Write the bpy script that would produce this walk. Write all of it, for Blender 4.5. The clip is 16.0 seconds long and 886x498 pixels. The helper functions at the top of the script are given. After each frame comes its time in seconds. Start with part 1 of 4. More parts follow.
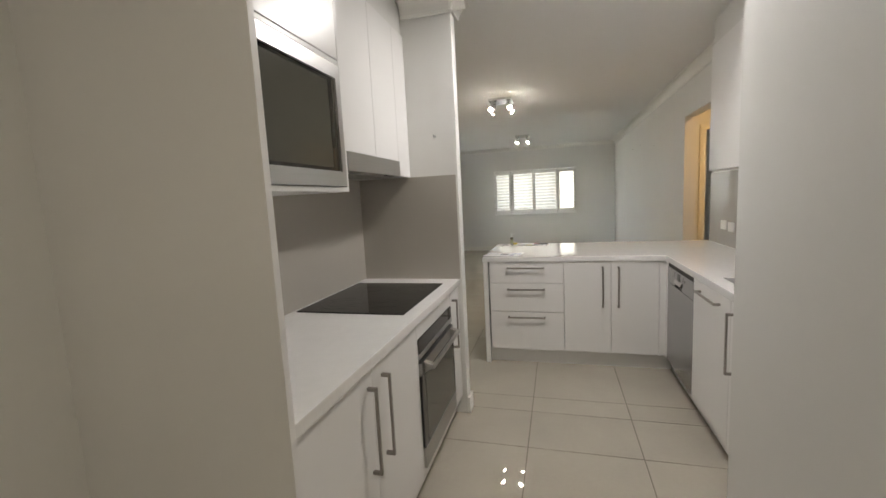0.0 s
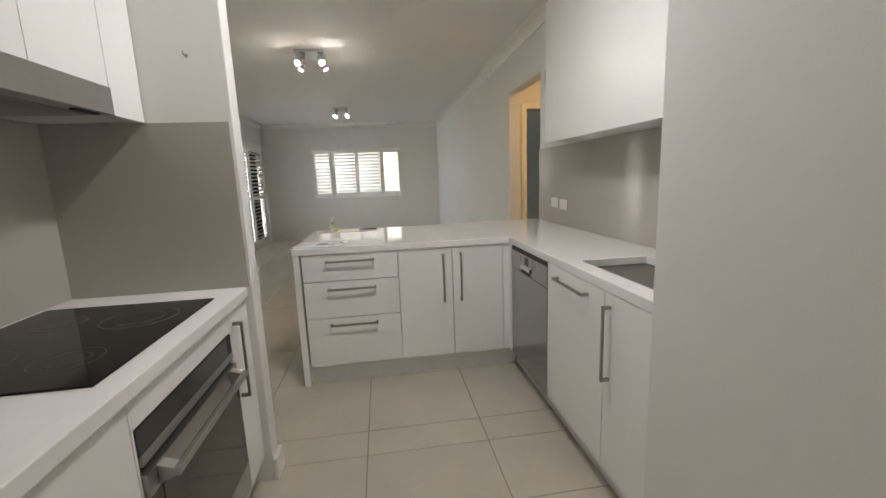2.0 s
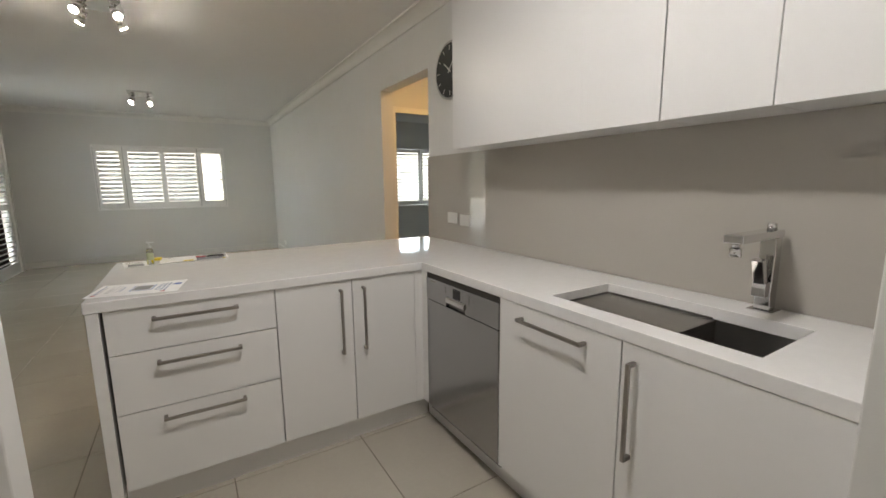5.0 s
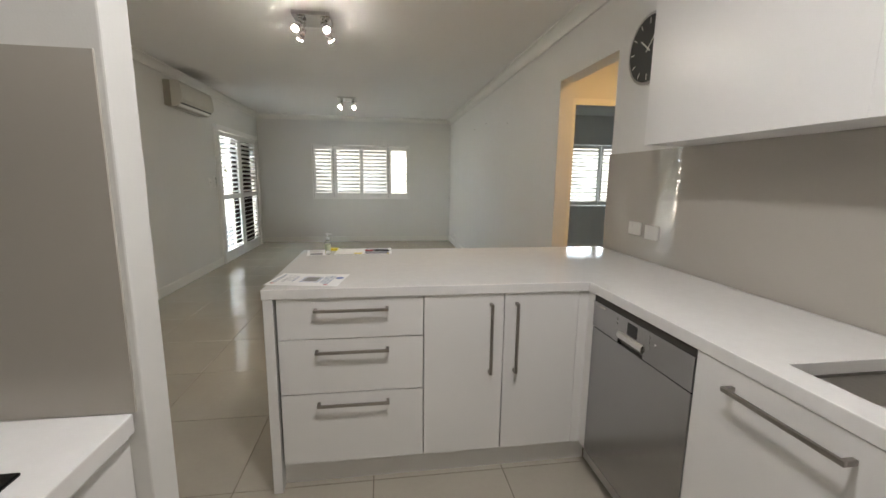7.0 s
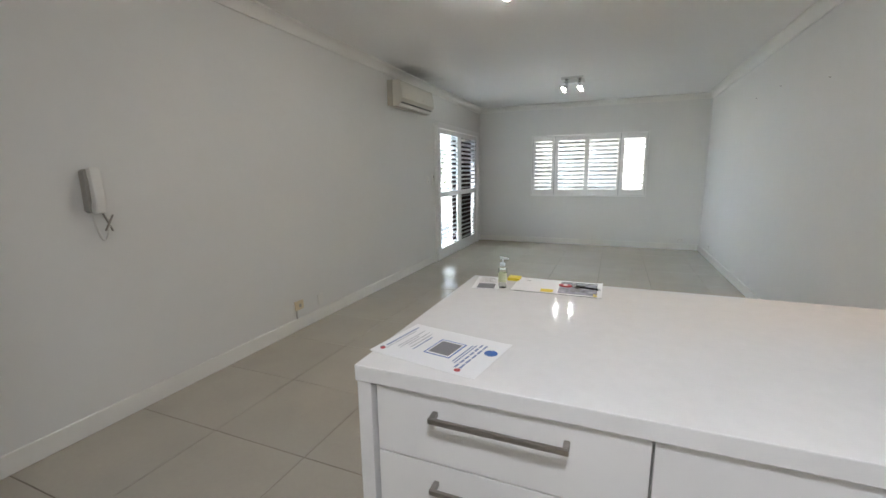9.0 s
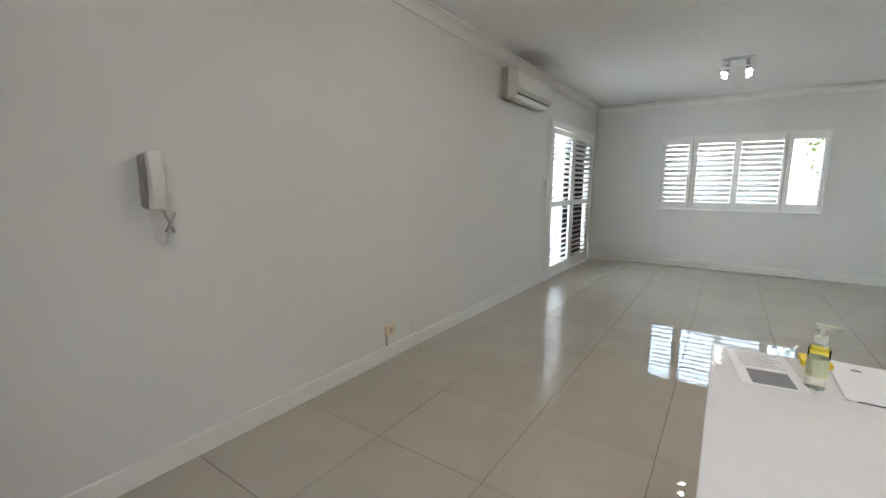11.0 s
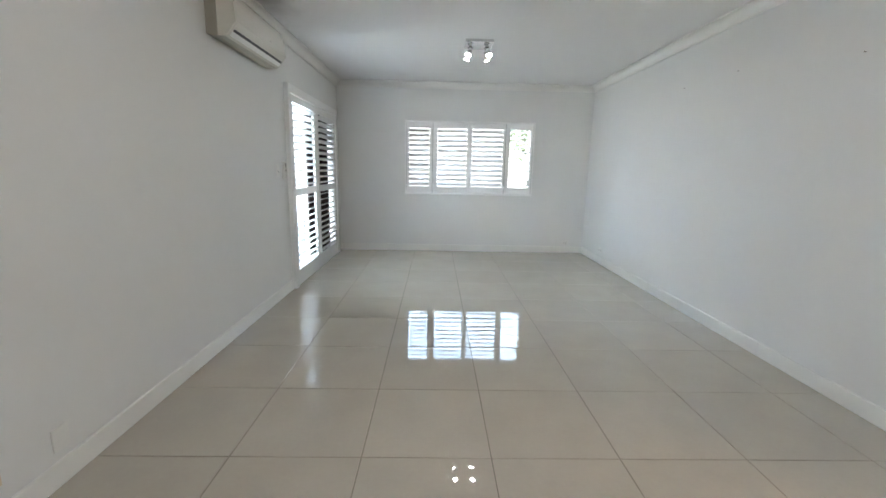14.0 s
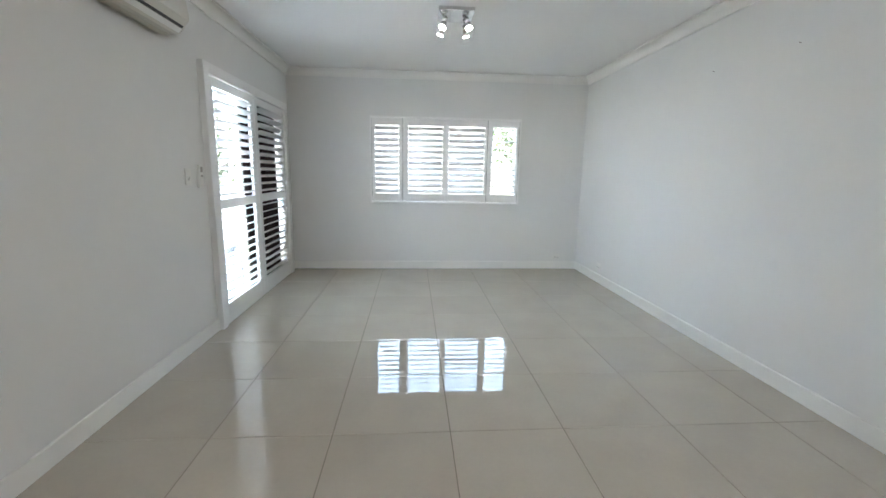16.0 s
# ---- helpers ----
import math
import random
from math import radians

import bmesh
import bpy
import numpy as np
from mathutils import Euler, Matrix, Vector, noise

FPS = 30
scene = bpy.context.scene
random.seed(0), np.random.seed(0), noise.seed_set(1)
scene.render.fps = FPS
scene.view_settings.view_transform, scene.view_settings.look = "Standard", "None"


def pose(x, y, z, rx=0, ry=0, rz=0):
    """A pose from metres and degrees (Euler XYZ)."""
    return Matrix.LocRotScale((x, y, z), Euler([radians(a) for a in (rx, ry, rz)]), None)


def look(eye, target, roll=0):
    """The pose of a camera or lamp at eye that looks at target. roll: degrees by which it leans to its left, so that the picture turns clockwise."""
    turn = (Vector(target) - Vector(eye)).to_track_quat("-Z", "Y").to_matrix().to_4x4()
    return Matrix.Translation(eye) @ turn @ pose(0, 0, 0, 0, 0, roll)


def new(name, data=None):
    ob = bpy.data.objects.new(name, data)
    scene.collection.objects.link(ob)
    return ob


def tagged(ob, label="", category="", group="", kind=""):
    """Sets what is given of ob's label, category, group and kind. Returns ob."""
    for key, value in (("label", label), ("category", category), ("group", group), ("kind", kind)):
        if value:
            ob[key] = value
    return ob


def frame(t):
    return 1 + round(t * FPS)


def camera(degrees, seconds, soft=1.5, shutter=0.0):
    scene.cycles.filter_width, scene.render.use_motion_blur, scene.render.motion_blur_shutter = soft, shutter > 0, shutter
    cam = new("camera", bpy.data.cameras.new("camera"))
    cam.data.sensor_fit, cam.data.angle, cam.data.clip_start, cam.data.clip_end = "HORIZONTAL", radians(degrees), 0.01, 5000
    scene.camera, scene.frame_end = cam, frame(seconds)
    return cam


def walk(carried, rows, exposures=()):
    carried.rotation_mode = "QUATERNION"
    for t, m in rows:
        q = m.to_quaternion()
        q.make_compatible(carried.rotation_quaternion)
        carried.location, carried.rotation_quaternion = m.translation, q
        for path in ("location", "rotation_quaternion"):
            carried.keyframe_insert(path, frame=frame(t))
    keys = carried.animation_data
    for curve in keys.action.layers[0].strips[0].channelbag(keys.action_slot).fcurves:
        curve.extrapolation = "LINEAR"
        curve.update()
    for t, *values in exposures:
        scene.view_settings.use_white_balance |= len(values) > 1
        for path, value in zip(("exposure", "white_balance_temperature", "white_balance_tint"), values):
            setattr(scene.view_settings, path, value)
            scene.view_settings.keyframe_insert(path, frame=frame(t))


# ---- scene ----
cam = camera(93.8, 16.0, soft=1.6)
PATH = [
    (0, (0.613, -0.469, 1.409), (0.08, 1.444, 1.168), -2.9),
    (0.5, (0.652, -0.303, 1.359), (0.439, 1.666, 1.081), -2.9),
    (1, (0.676, -0.141, 1.336), (0.645, 1.84, 1.059), -1.2),
    (1.5, (0.626, 0.074, 1.319), (0.731, 2.046, 1.003), -1.1),
    (2, (0.575, 0.296, 1.314), (0.855, 2.247, 0.97), -2.2),
    (2.5, (0.592, 0.548, 1.285), (1.041, 2.449, 0.854), -2.7),
    (3, (0.617, 0.739, 1.256), (1.275, 2.552, 0.727), -2.0),
    (3.5, (0.548, 0.854, 1.241), (1.404, 2.569, 0.673), -0.8),
    (4, (0.412, 0.968, 1.255), (1.405, 2.627, 0.744), 0.0),
    (4.2, (0.374, 0.996, 1.271), (1.415, 2.641, 0.812), 0.4),
    (6.3, (0.353, 1.032, 1.341), (1.201, 2.834, 1.148), 2.3),
    (6.5, (0.378, 1.075, 1.331), (1.071, 2.934, 1.083), 1.9),
    (7, (0.486, 1.239, 1.347), (0.775, 3.19, 1.014), 0.7),
    (7.2, (0.497, 1.292, 1.348), (0.675, 3.252, 0.994), 0.6),
    (7.5, (0.538, 1.39, 1.335), (0.588, 3.35, 0.939), 0.6),
    (8, (0.545, 1.658, 1.33), (0.526, 3.61, 0.898), 0.1),
    (8.5, (0.554, 1.885, 1.343), (0.278, 3.823, 0.933), -0.5),
    (9, (0.56, 2.13, 1.354), (-0.188, 3.95, 0.995), -0.7),
    (9.5, (0.517, 2.252, 1.367), (-0.587, 3.889, 1.048), -0.5),
    (9.7, (0.469, 2.3, 1.356), (-0.722, 3.877, 1.045), -0.2),
    (11.8, (-0.271, 2.942, 1.26), (-1.124, 4.725, 0.955), 1.5),
    (12, (-0.329, 2.989, 1.295), (-1.041, 4.833, 0.99), 1.5),
    (12.5, (-0.444, 3.076, 1.327), (-0.787, 5.023, 1.025), 1.3),
    (13, (-0.446, 3.273, 1.312), (-0.563, 5.24, 0.973), 1.3),
    (13.5, (-0.438, 3.466, 1.29), (-0.487, 5.426, 0.896), 0.9),
    (14, (-0.446, 3.648, 1.308), (-0.405, 5.611, 0.928), 1.2),
    (14.5, (-0.509, 3.884, 1.343), (-0.413, 5.851, 0.996), 0.7),
    (15, (-0.485, 4.119, 1.35), (-0.381, 6.083, 0.987), 0.3),
    (15.5, (-0.376, 4.364, 1.344), (-0.282, 6.327, 0.973), 0.5),
    (16, (-0.364, 4.609, 1.317), (-0.218, 6.571, 0.955), 1.0),
]
# the clip's camera opens up and turns cooler as it leaves the lamplit kitchen
EXPOSURES = [
    (0, 0.70, 6900, 10), (0.5, 0.84, 6650, 10), (1.5, 0.77, 6550, 10), (2, 0.66, 6800, 10), (2.5, 0.62, 6950, 10), (4, 0.66, 6900, 10), (6.5, 0.58, 6900, 10), (7, 0.68, 6800, 10),
    (7.5, 0.72, 6420, 10), (8.5, 0.90, 6080, 10), (9.5, 1.03, 6140, 10), (12, 1.15, 6110, 10), (14, 1.29, 5900, 10), (16, 1.32, 5890, 10),
]
walk(cam, [(t, look(eye, target, roll)) for t, eye, target, roll in PATH], EXPOSURES)

# ---- world, sun and large lights ----
world = bpy.data.worlds.new("sky")
scene.world = world
world.use_nodes = True
wn = world.node_tree.nodes
sky = wn.new("ShaderNodeTexSky")
sky.sky_type = "NISHITA"
sky.sun_disc = False
sky.sun_elevation = radians(52)
sky.sun_rotation = radians(160)
wn["Background"].inputs["Strength"].default_value = 0.12
world.node_tree.links.new(sky.outputs[0], wn["Background"].inputs["Color"])


def lamp(name, kind, m, energy, colour, size=0.1, size_y=None):
    data = bpy.data.lights.new(name, kind)
    data.energy, data.color = energy, colour
    if kind == "SUN":
        data.angle = radians(0.6)
    elif kind == "AREA":
        data.size = size
        if size_y:
            data.shape, data.size_y = "RECTANGLE", size_y
        else:
            data.shape = "DISK"
    else:
        data.shadow_soft_size = size
    ob = new(name, data)
    ob.matrix_basis = m
    return ob


lamp("sun", "SUN", look((0, 0, 10), (2.0, 5.6, 2.4)), 5.0, (1.0, 0.95, 0.87))
lamp("kitchen_lamp", "AREA", look((0.72, 1.86, 2.545), (0.72, 1.86, 0)), 12.2, (0.97, 0.965, 1.0), 0.20)
# passage lamp is assumed and out of view, added to lift the passage walls
lamp("passage_fill_lamp", "AREA", look((0.85, -0.95, 2.495), (0.85, -0.95, 0)), 3.9, (1.0, 0.90, 0.74), 0.26)
lamp("bedroom_daylight", "AREA", look((5.055, 9.065, 1.445), (5.055, 0, 1.445)), 26, (0.80, 0.92, 1.0), 1.9, 1.05)
lamp("lobby_lamp", "AREA", look((2.75, 4.1, 2.52), (2.75, 4.1, 0)), 7, (1.0, 0.60, 0.24), 0.3)


# ---- materials ----
def mat(name, colour, rough=0.5, metal=0.0, var=0.06, scale=6.0, bump=0.0, bump_scale=120.0, coat=0.0, rough_var=0.0,
        spec=0.5, stretch=(1, 1, 1), random_part=0.0):
    m = bpy.data.materials.new(name)
    m.use_nodes = True
    nt = m.node_tree
    b = nt.nodes["Principled BSDF"]
    b.inputs["Metallic"].default_value = metal
    b.inputs["Roughness"].default_value = rough
    b.inputs["Specular IOR Level"].default_value = spec
    b.inputs["Coat Weight"].default_value = coat
    b.inputs["Coat Roughness"].default_value = 0.04
    tc = nt.nodes.new("ShaderNodeTexCoord")
    mp = nt.nodes.new("ShaderNodeMapping")
    mp.inputs["Scale"].default_value = stretch
    geo = nt.nodes.new("ShaderNodeNewGeometry")
    nt.links.new(geo.outputs["Position"], mp.inputs["Vector"])
    n1 = nt.nodes.new("ShaderNodeTexNoise")
    n1.inputs["Scale"].default_value = scale
    n1.inputs["Detail"].default_value = 6
    n2 = nt.nodes.new("ShaderNodeTexNoise")
    n2.inputs["Scale"].default_value = scale * 14
    n2.inputs["Detail"].default_value = 3
    for n in (n1, n2):
        nt.links.new(mp.outputs[0], n.inputs["Vector"])
    add = nt.nodes.new("ShaderNodeMath")
    add.operation = "MULTIPLY_ADD"
    add.inputs[1].default_value = 0.35
    nt.links.new(n2.outputs["Fac"], add.inputs[0])
    nt.links.new(n1.outputs["Fac"], add.inputs[2])
    rng = nt.nodes.new("ShaderNodeMapRange")
    rng.inputs["From Min"].default_value, rng.inputs["From Max"].default_value = 0.35, 1.0
    rng.inputs["To Min"].default_value, rng.inputs["To Max"].default_value = 1 - var, 1 + var
    nt.links.new(add.outputs[0], rng.inputs["Value"])
    fac = rng.outputs[0]
    if random_part:
        info = nt.nodes.new("ShaderNodeObjectInfo")
        r2 = nt.nodes.new("ShaderNodeMapRange")
        r2.inputs["To Min"].default_value, r2.inputs["To Max"].default_value = 1 - random_part, 1 + random_part
        nt.links.new(info.outputs["Random"], r2.inputs["Value"])
        mul = nt.nodes.new("ShaderNodeMath")
        mul.operation = "MULTIPLY"
        nt.links.new(fac, mul.inputs[0])
        nt.links.new(r2.outputs[0], mul.inputs[1])
        fac = mul.outputs[0]
    mix = nt.nodes.new("ShaderNodeVectorMath")
    mix.operation = "SCALE"
    mix.inputs[0].default_value = colour
    nt.links.new(fac, mix.inputs["Scale"])
    nt.links.new(mix.outputs[0], b.inputs["Base Color"])
    if rough_var:
        r3 = nt.nodes.new("ShaderNodeMapRange")
        r3.inputs["From Min"].default_value, r3.inputs["From Max"].default_value = 0.3, 0.7
        r3.inputs["To Min"].default_value, r3.inputs["To Max"].default_value = max(0.0, rough - rough_var), rough + rough_var
        nt.links.new(n1.outputs["Fac"], r3.inputs["Value"])
        nt.links.new(r3.outputs[0], b.inputs["Roughness"])
    if bump:
        n3 = nt.nodes.new("ShaderNodeTexNoise")
        n3.inputs["Scale"].default_value = bump_scale
        n3.inputs["Detail"].default_value = 4
        nt.links.new(mp.outputs[0], n3.inputs["Vector"])
        bp = nt.nodes.new("ShaderNodeBump")
        bp.inputs["Strength"].default_value = bump
        bp.inputs["Distance"].default_value = 0.002
        nt.links.new(n3.outputs["Fac"], bp.inputs["Height"])
        nt.links.new(bp.outputs[0], b.inputs["Normal"])
    return m


def glow(name, colour, strength):
    m = bpy.data.materials.new(name)
    m.use_nodes = True
    b = m.node_tree.nodes["Principled BSDF"]
    b.inputs["Base Color"].default_value = (0.03, 0.03, 0.03, 1)
    b.inputs["Emission Color"].default_value = (*colour, 1)
    b.inputs["Emission Strength"].default_value = strength
    return m


def clear(name, colour=(1, 1, 1), rough=0.0, ior=1.45):
    m = bpy.data.materials.new(name)
    m.use_nodes = True
    b = m.node_tree.nodes["Principled BSDF"]
    b.inputs["Base Color"].default_value = (*colour, 1)
    b.inputs["Roughness"].default_value = rough
    b.inputs["IOR"].default_value = ior
    b.inputs["Transmission Weight"].default_value = 1.0
    return m


PAINT = mat("wall_paint", (0.745, 0.74, 0.715), 0.55, var=0.022, scale=1.1, bump=0.14, bump_scale=260, spec=0.3)
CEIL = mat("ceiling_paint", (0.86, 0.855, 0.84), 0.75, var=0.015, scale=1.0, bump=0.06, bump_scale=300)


def dark_patch(m, centre, half, depth):
    """Darkens a painted surface in one soft ellipse, patchy and ragged with noise."""
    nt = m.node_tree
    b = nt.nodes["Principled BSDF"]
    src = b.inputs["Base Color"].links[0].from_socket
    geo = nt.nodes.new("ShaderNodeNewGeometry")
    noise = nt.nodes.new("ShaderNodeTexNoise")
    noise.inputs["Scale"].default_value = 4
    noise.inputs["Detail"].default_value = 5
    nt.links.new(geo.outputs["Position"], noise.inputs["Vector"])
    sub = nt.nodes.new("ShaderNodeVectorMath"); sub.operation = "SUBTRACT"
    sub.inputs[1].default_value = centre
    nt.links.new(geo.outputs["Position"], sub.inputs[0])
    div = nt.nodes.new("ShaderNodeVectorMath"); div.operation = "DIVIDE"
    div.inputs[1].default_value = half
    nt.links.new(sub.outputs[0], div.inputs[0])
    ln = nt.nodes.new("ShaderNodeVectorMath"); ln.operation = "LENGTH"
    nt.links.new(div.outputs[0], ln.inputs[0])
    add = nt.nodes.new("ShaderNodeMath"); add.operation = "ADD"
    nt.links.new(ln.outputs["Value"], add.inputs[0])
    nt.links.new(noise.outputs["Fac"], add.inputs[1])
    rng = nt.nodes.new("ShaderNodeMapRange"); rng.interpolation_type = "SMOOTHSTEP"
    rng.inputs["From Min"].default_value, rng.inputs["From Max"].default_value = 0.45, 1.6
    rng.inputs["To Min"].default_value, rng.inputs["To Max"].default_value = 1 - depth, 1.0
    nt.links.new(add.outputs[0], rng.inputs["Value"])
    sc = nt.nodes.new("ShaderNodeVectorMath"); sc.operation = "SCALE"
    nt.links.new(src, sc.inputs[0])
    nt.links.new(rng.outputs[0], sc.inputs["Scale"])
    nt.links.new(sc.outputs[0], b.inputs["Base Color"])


# one soft darker patch on the ceiling beside the air conditioner
dark_patch(CEIL, (-1.80, 7.04, 2.58), (0.24, 0.75, 1.0), 0.58)
TRIM = mat("trim_gloss_paint", (0.80, 0.79, 0.75), 0.28, var=0.02, scale=5, bump=0.03)
TILE = mat("polished_porcelain", (0.455, 0.418, 0.350), 0.026, var=0.06, scale=3.2, rough_var=0.014, spec=0.6, random_part=0.025,
           bump=0.003, bump_scale=18)
GROUT = mat("grout", (0.19, 0.162, 0.128), 0.85, var=0.12, scale=20)
CAB = mat("white_laminate", (0.80, 0.79, 0.775), 0.30, var=0.012, scale=2.5, bump=0.03, bump_scale=500)
CARCASS = mat("carcass_board", (0.72, 0.71, 0.69), 0.5, var=0.02)
# near-black colour stands in for the shade inside gaps, vents and slots
SHADOWGAP = mat("gap_shade", (0.05, 0.045, 0.04), 0.7, var=0.1)
STONE = mat("engineered_stone", (0.80, 0.79, 0.775), 0.065, var=0.03, scale=26, rough_var=0.02, spec=0.42)
SPLASH = mat("back_painted_glass", (0.46, 0.432, 0.385), 0.004, var=0.008, scale=1.5, spec=0.5)
STEEL = mat("brushed_steel", (0.42, 0.42, 0.425), 0.22, metal=1.0, var=0.05, scale=4, stretch=(1, 1, 40), bump=0.02, bump_scale=60)
STEELH = mat("brushed_steel_level", (0.44, 0.435, 0.42), 0.36, metal=1.0, var=0.05, scale=4, stretch=(40, 1, 40), bump=0.02, bump_scale=60)
HANDLE = mat("satin_nickel", (0.36, 0.335, 0.31), 0.34, metal=1.0, var=0.05, scale=30)
CHROME = mat("chrome", (0.72, 0.72, 0.72), 0.08, metal=1.0, var=0.03, scale=15)
DRAINER = mat("drainer_steel", (0.40, 0.385, 0.36), 0.42, metal=1.0, var=0.06, scale=5, stretch=(30, 1, 1))
DARKSTEEL = mat("sink_steel", (0.26, 0.25, 0.235), 0.45, metal=1.0, var=0.06, scale=10)
BLACKGLASS = mat("black_ceramic_glass", (0.006, 0.006, 0.007), 0.04, var=0.1, scale=5, spec=0.32)
OVENGLASS = mat("oven_glass", (0.022, 0.021, 0.017), 0.06, var=0.05, scale=5, spec=0.7)
MWGLASS = mat("microwave_glass", (0.10, 0.097, 0.078), 0.15, var=0.04, scale=5, spec=0.25)
OVENWINDOW = mat("smoky_oven_window", (0.060, 0.058, 0.045), 0.08, var=0.05, scale=5, spec=0.5)
RING = mat("printed_ring", (0.10, 0.10, 0.10), 0.25, var=0.05)
PLASTIC = mat("white_plastic", (0.76, 0.75, 0.71), 0.32, var=0.02, scale=8)
IVORY = mat("ivory_plastic", (0.68, 0.58, 0.40), 0.38, var=0.05, scale=15)
GREYPLASTIC = mat("grey_plastic", (0.36, 0.34, 0.30), 0.45, var=0.04, scale=8)
BLACKPLASTIC = mat("black_plastic", (0.014, 0.014, 0.014), 0.4, var=0.1)
ACBODY = mat("ac_plastic", (0.70, 0.67, 0.59), 0.12, var=0.02, scale=6, coat=0.6)
ACREAR = mat("ac_rear_plastic", (0.40, 0.37, 0.30), 0.4, var=0.03, scale=8)
SHUTTER = mat("shutter_paint", (0.84, 0.835, 0.815), 0.33, var=0.015, scale=6)
PAPER = mat("paper", (0.82, 0.82, 0.82), 0.35, var=0.015, scale=20)
INKPALE = mat("pale_print", (0.42, 0.42, 0.44), 0.5, var=0.2, scale=200)
INKGREY = mat("grey_ink", (0.18, 0.18, 0.19), 0.5, var=0.2, scale=200)
INKSOFT = mat("faded_blue_ink", (0.20, 0.26, 0.42), 0.5, var=0.2, scale=200)
INKBLUE = mat("blue_ink", (0.03, 0.12, 0.42), 0.45, var=0.1, scale=60)
INKRED = mat("red_ink", (0.50, 0.04, 0.05), 0.45, var=0.1, scale=60)
PHOTO = mat("photo_print", (0.40, 0.40, 0.45), 0.25, var=0.7, scale=45)
LABEL = mat("pale_label", (0.62, 0.66, 0.44), 0.5, var=0.08, scale=60)
YELLOW = mat("yellow_note", (0.78, 0.62, 0.04), 0.55, var=0.05)
PENBLACK = mat("pen_barrel", (0.02, 0.02, 0.024), 0.25, var=0.05)
CLOCKFACE = mat("clock_face", (0.022, 0.024, 0.022), 0.3, var=0.1, scale=12)
CURTAIN = mat("dark_brown_cloth", (0.030, 0.018, 0.015), 0.9, var=0.25, scale=8, bump=0.2, bump_scale=400)
DARKMETAL = mat("dark_bronze_metal", (0.05, 0.045, 0.042), 0.4, metal=0.6, var=0.05)
DECK = mat("grey_balcony_tile", (0.06, 0.062, 0.066), 0.75, var=0.12, scale=5, bump=0.1, bump_scale=60)
PAVING = mat("pale_paving", (0.28, 0.25, 0.20), 0.8, var=0.15, scale=4, bump=0.3, bump_scale=60)
BARK = mat("bark", (0.13, 0.10, 0.07), 0.9, var=0.3, scale=12, bump=0.8, bump_scale=50)
LEAF = mat("leaf", (0.10, 0.125, 0.035), 0.55, var=0.35, scale=3, random_part=0.1)
GLASS = clear("window_glass", (0.97, 0.99, 0.98))
BOTTLE = clear("clear_bottle", (0.97, 1.0, 0.96), 0.02, 1.05)
PUMP = clear("cloudy_plastic", (0.95, 0.96, 0.95), 0.35, 1.2)
BULB = glow("lit_bulb", (1.0, 0.93, 0.84), 300)
BULBLOW = glow("lit_bulb_dimmer", (1.0, 0.93, 0.84), 130)
DIFFUSER = glow("lit_diffuser", (1.0, 0.95, 0.88), 5)
WARMDIFF = glow("warm_diffuser", (1.0, 0.70, 0.38), 4)
# cream glow stands in for the far garden; west one mainly lights the room
FARGLOW = glow("far_glow", (1.0, 0.95, 0.82), 1.6)
FARGLOWWEST = glow("far_glow_west", (1.0, 0.92, 0.80), 23)
SKYGLOW = glow("north_sky", (0.66, 0.83, 1.0), 5.0)
WESTGLOW = glow("bright_open_sky", (0.66, 0.82, 1.0), 25)
DISPLAY = mat("dark_display", (0.01, 0.01, 0.012), 0.1, var=0.05)


# ---- mesh helpers ----
def box(bm, x0, x1, y0, y1, z0, z1):
    vs = [bm.verts.new((x, y, z)) for z in (z0, z1) for y in (y0, y1) for x in (x0, x1)]
    for f in ((0, 2, 3, 1), (4, 5, 7, 6), (0, 1, 5, 4), (2, 6, 7, 3), (0, 4, 6, 2), (1, 3, 7, 5)):
        bm.faces.new([vs[i] for i in f])
    return vs


def tube(bm, a, b, r0, r1=None, seg=16, caps=True):
    r1 = r0 if r1 is None else r1
    a, b = Vector(a), Vector(b)
    q = (b - a).to_track_quat("Z", "Y")
    rings = []
    for p, r in ((a, r0), (b, r1)):
        rings.append([bm.verts.new(p + q @ Vector((r * math.cos(t), r * math.sin(t), 0)))
                      for t in (2 * math.pi * k / seg for k in range(seg))])
    for k in range(seg):
        f = bm.faces.new((rings[0][k], rings[0][(k + 1) % seg], rings[1][(k + 1) % seg], rings[1][k]))
        f.smooth = True
    if caps:
        bm.faces.new(rings[0][::-1])
        bm.faces.new(rings[1])


def prism(bm, profile, axis, a, b):
    """A closed profile, pushed along an axis from a to b. The profile's pairs are the other two axes in order."""
    def put(p, v):
        return {"x": (v, p[0], p[1]), "y": (p[0], v, p[1]), "z": (p[0], p[1], v)}[axis]
    one = [bm.verts.new(put(p, a)) for p in profile]
    two = [bm.verts.new(put(p, b)) for p in profile]
    n = len(profile)
    for k in range(n):
        bm.faces.new((one[k], one[(k + 1) % n], two[(k + 1) % n], two[k]))
    bm.faces.new(one[::-1])
    bm.faces.new(two)


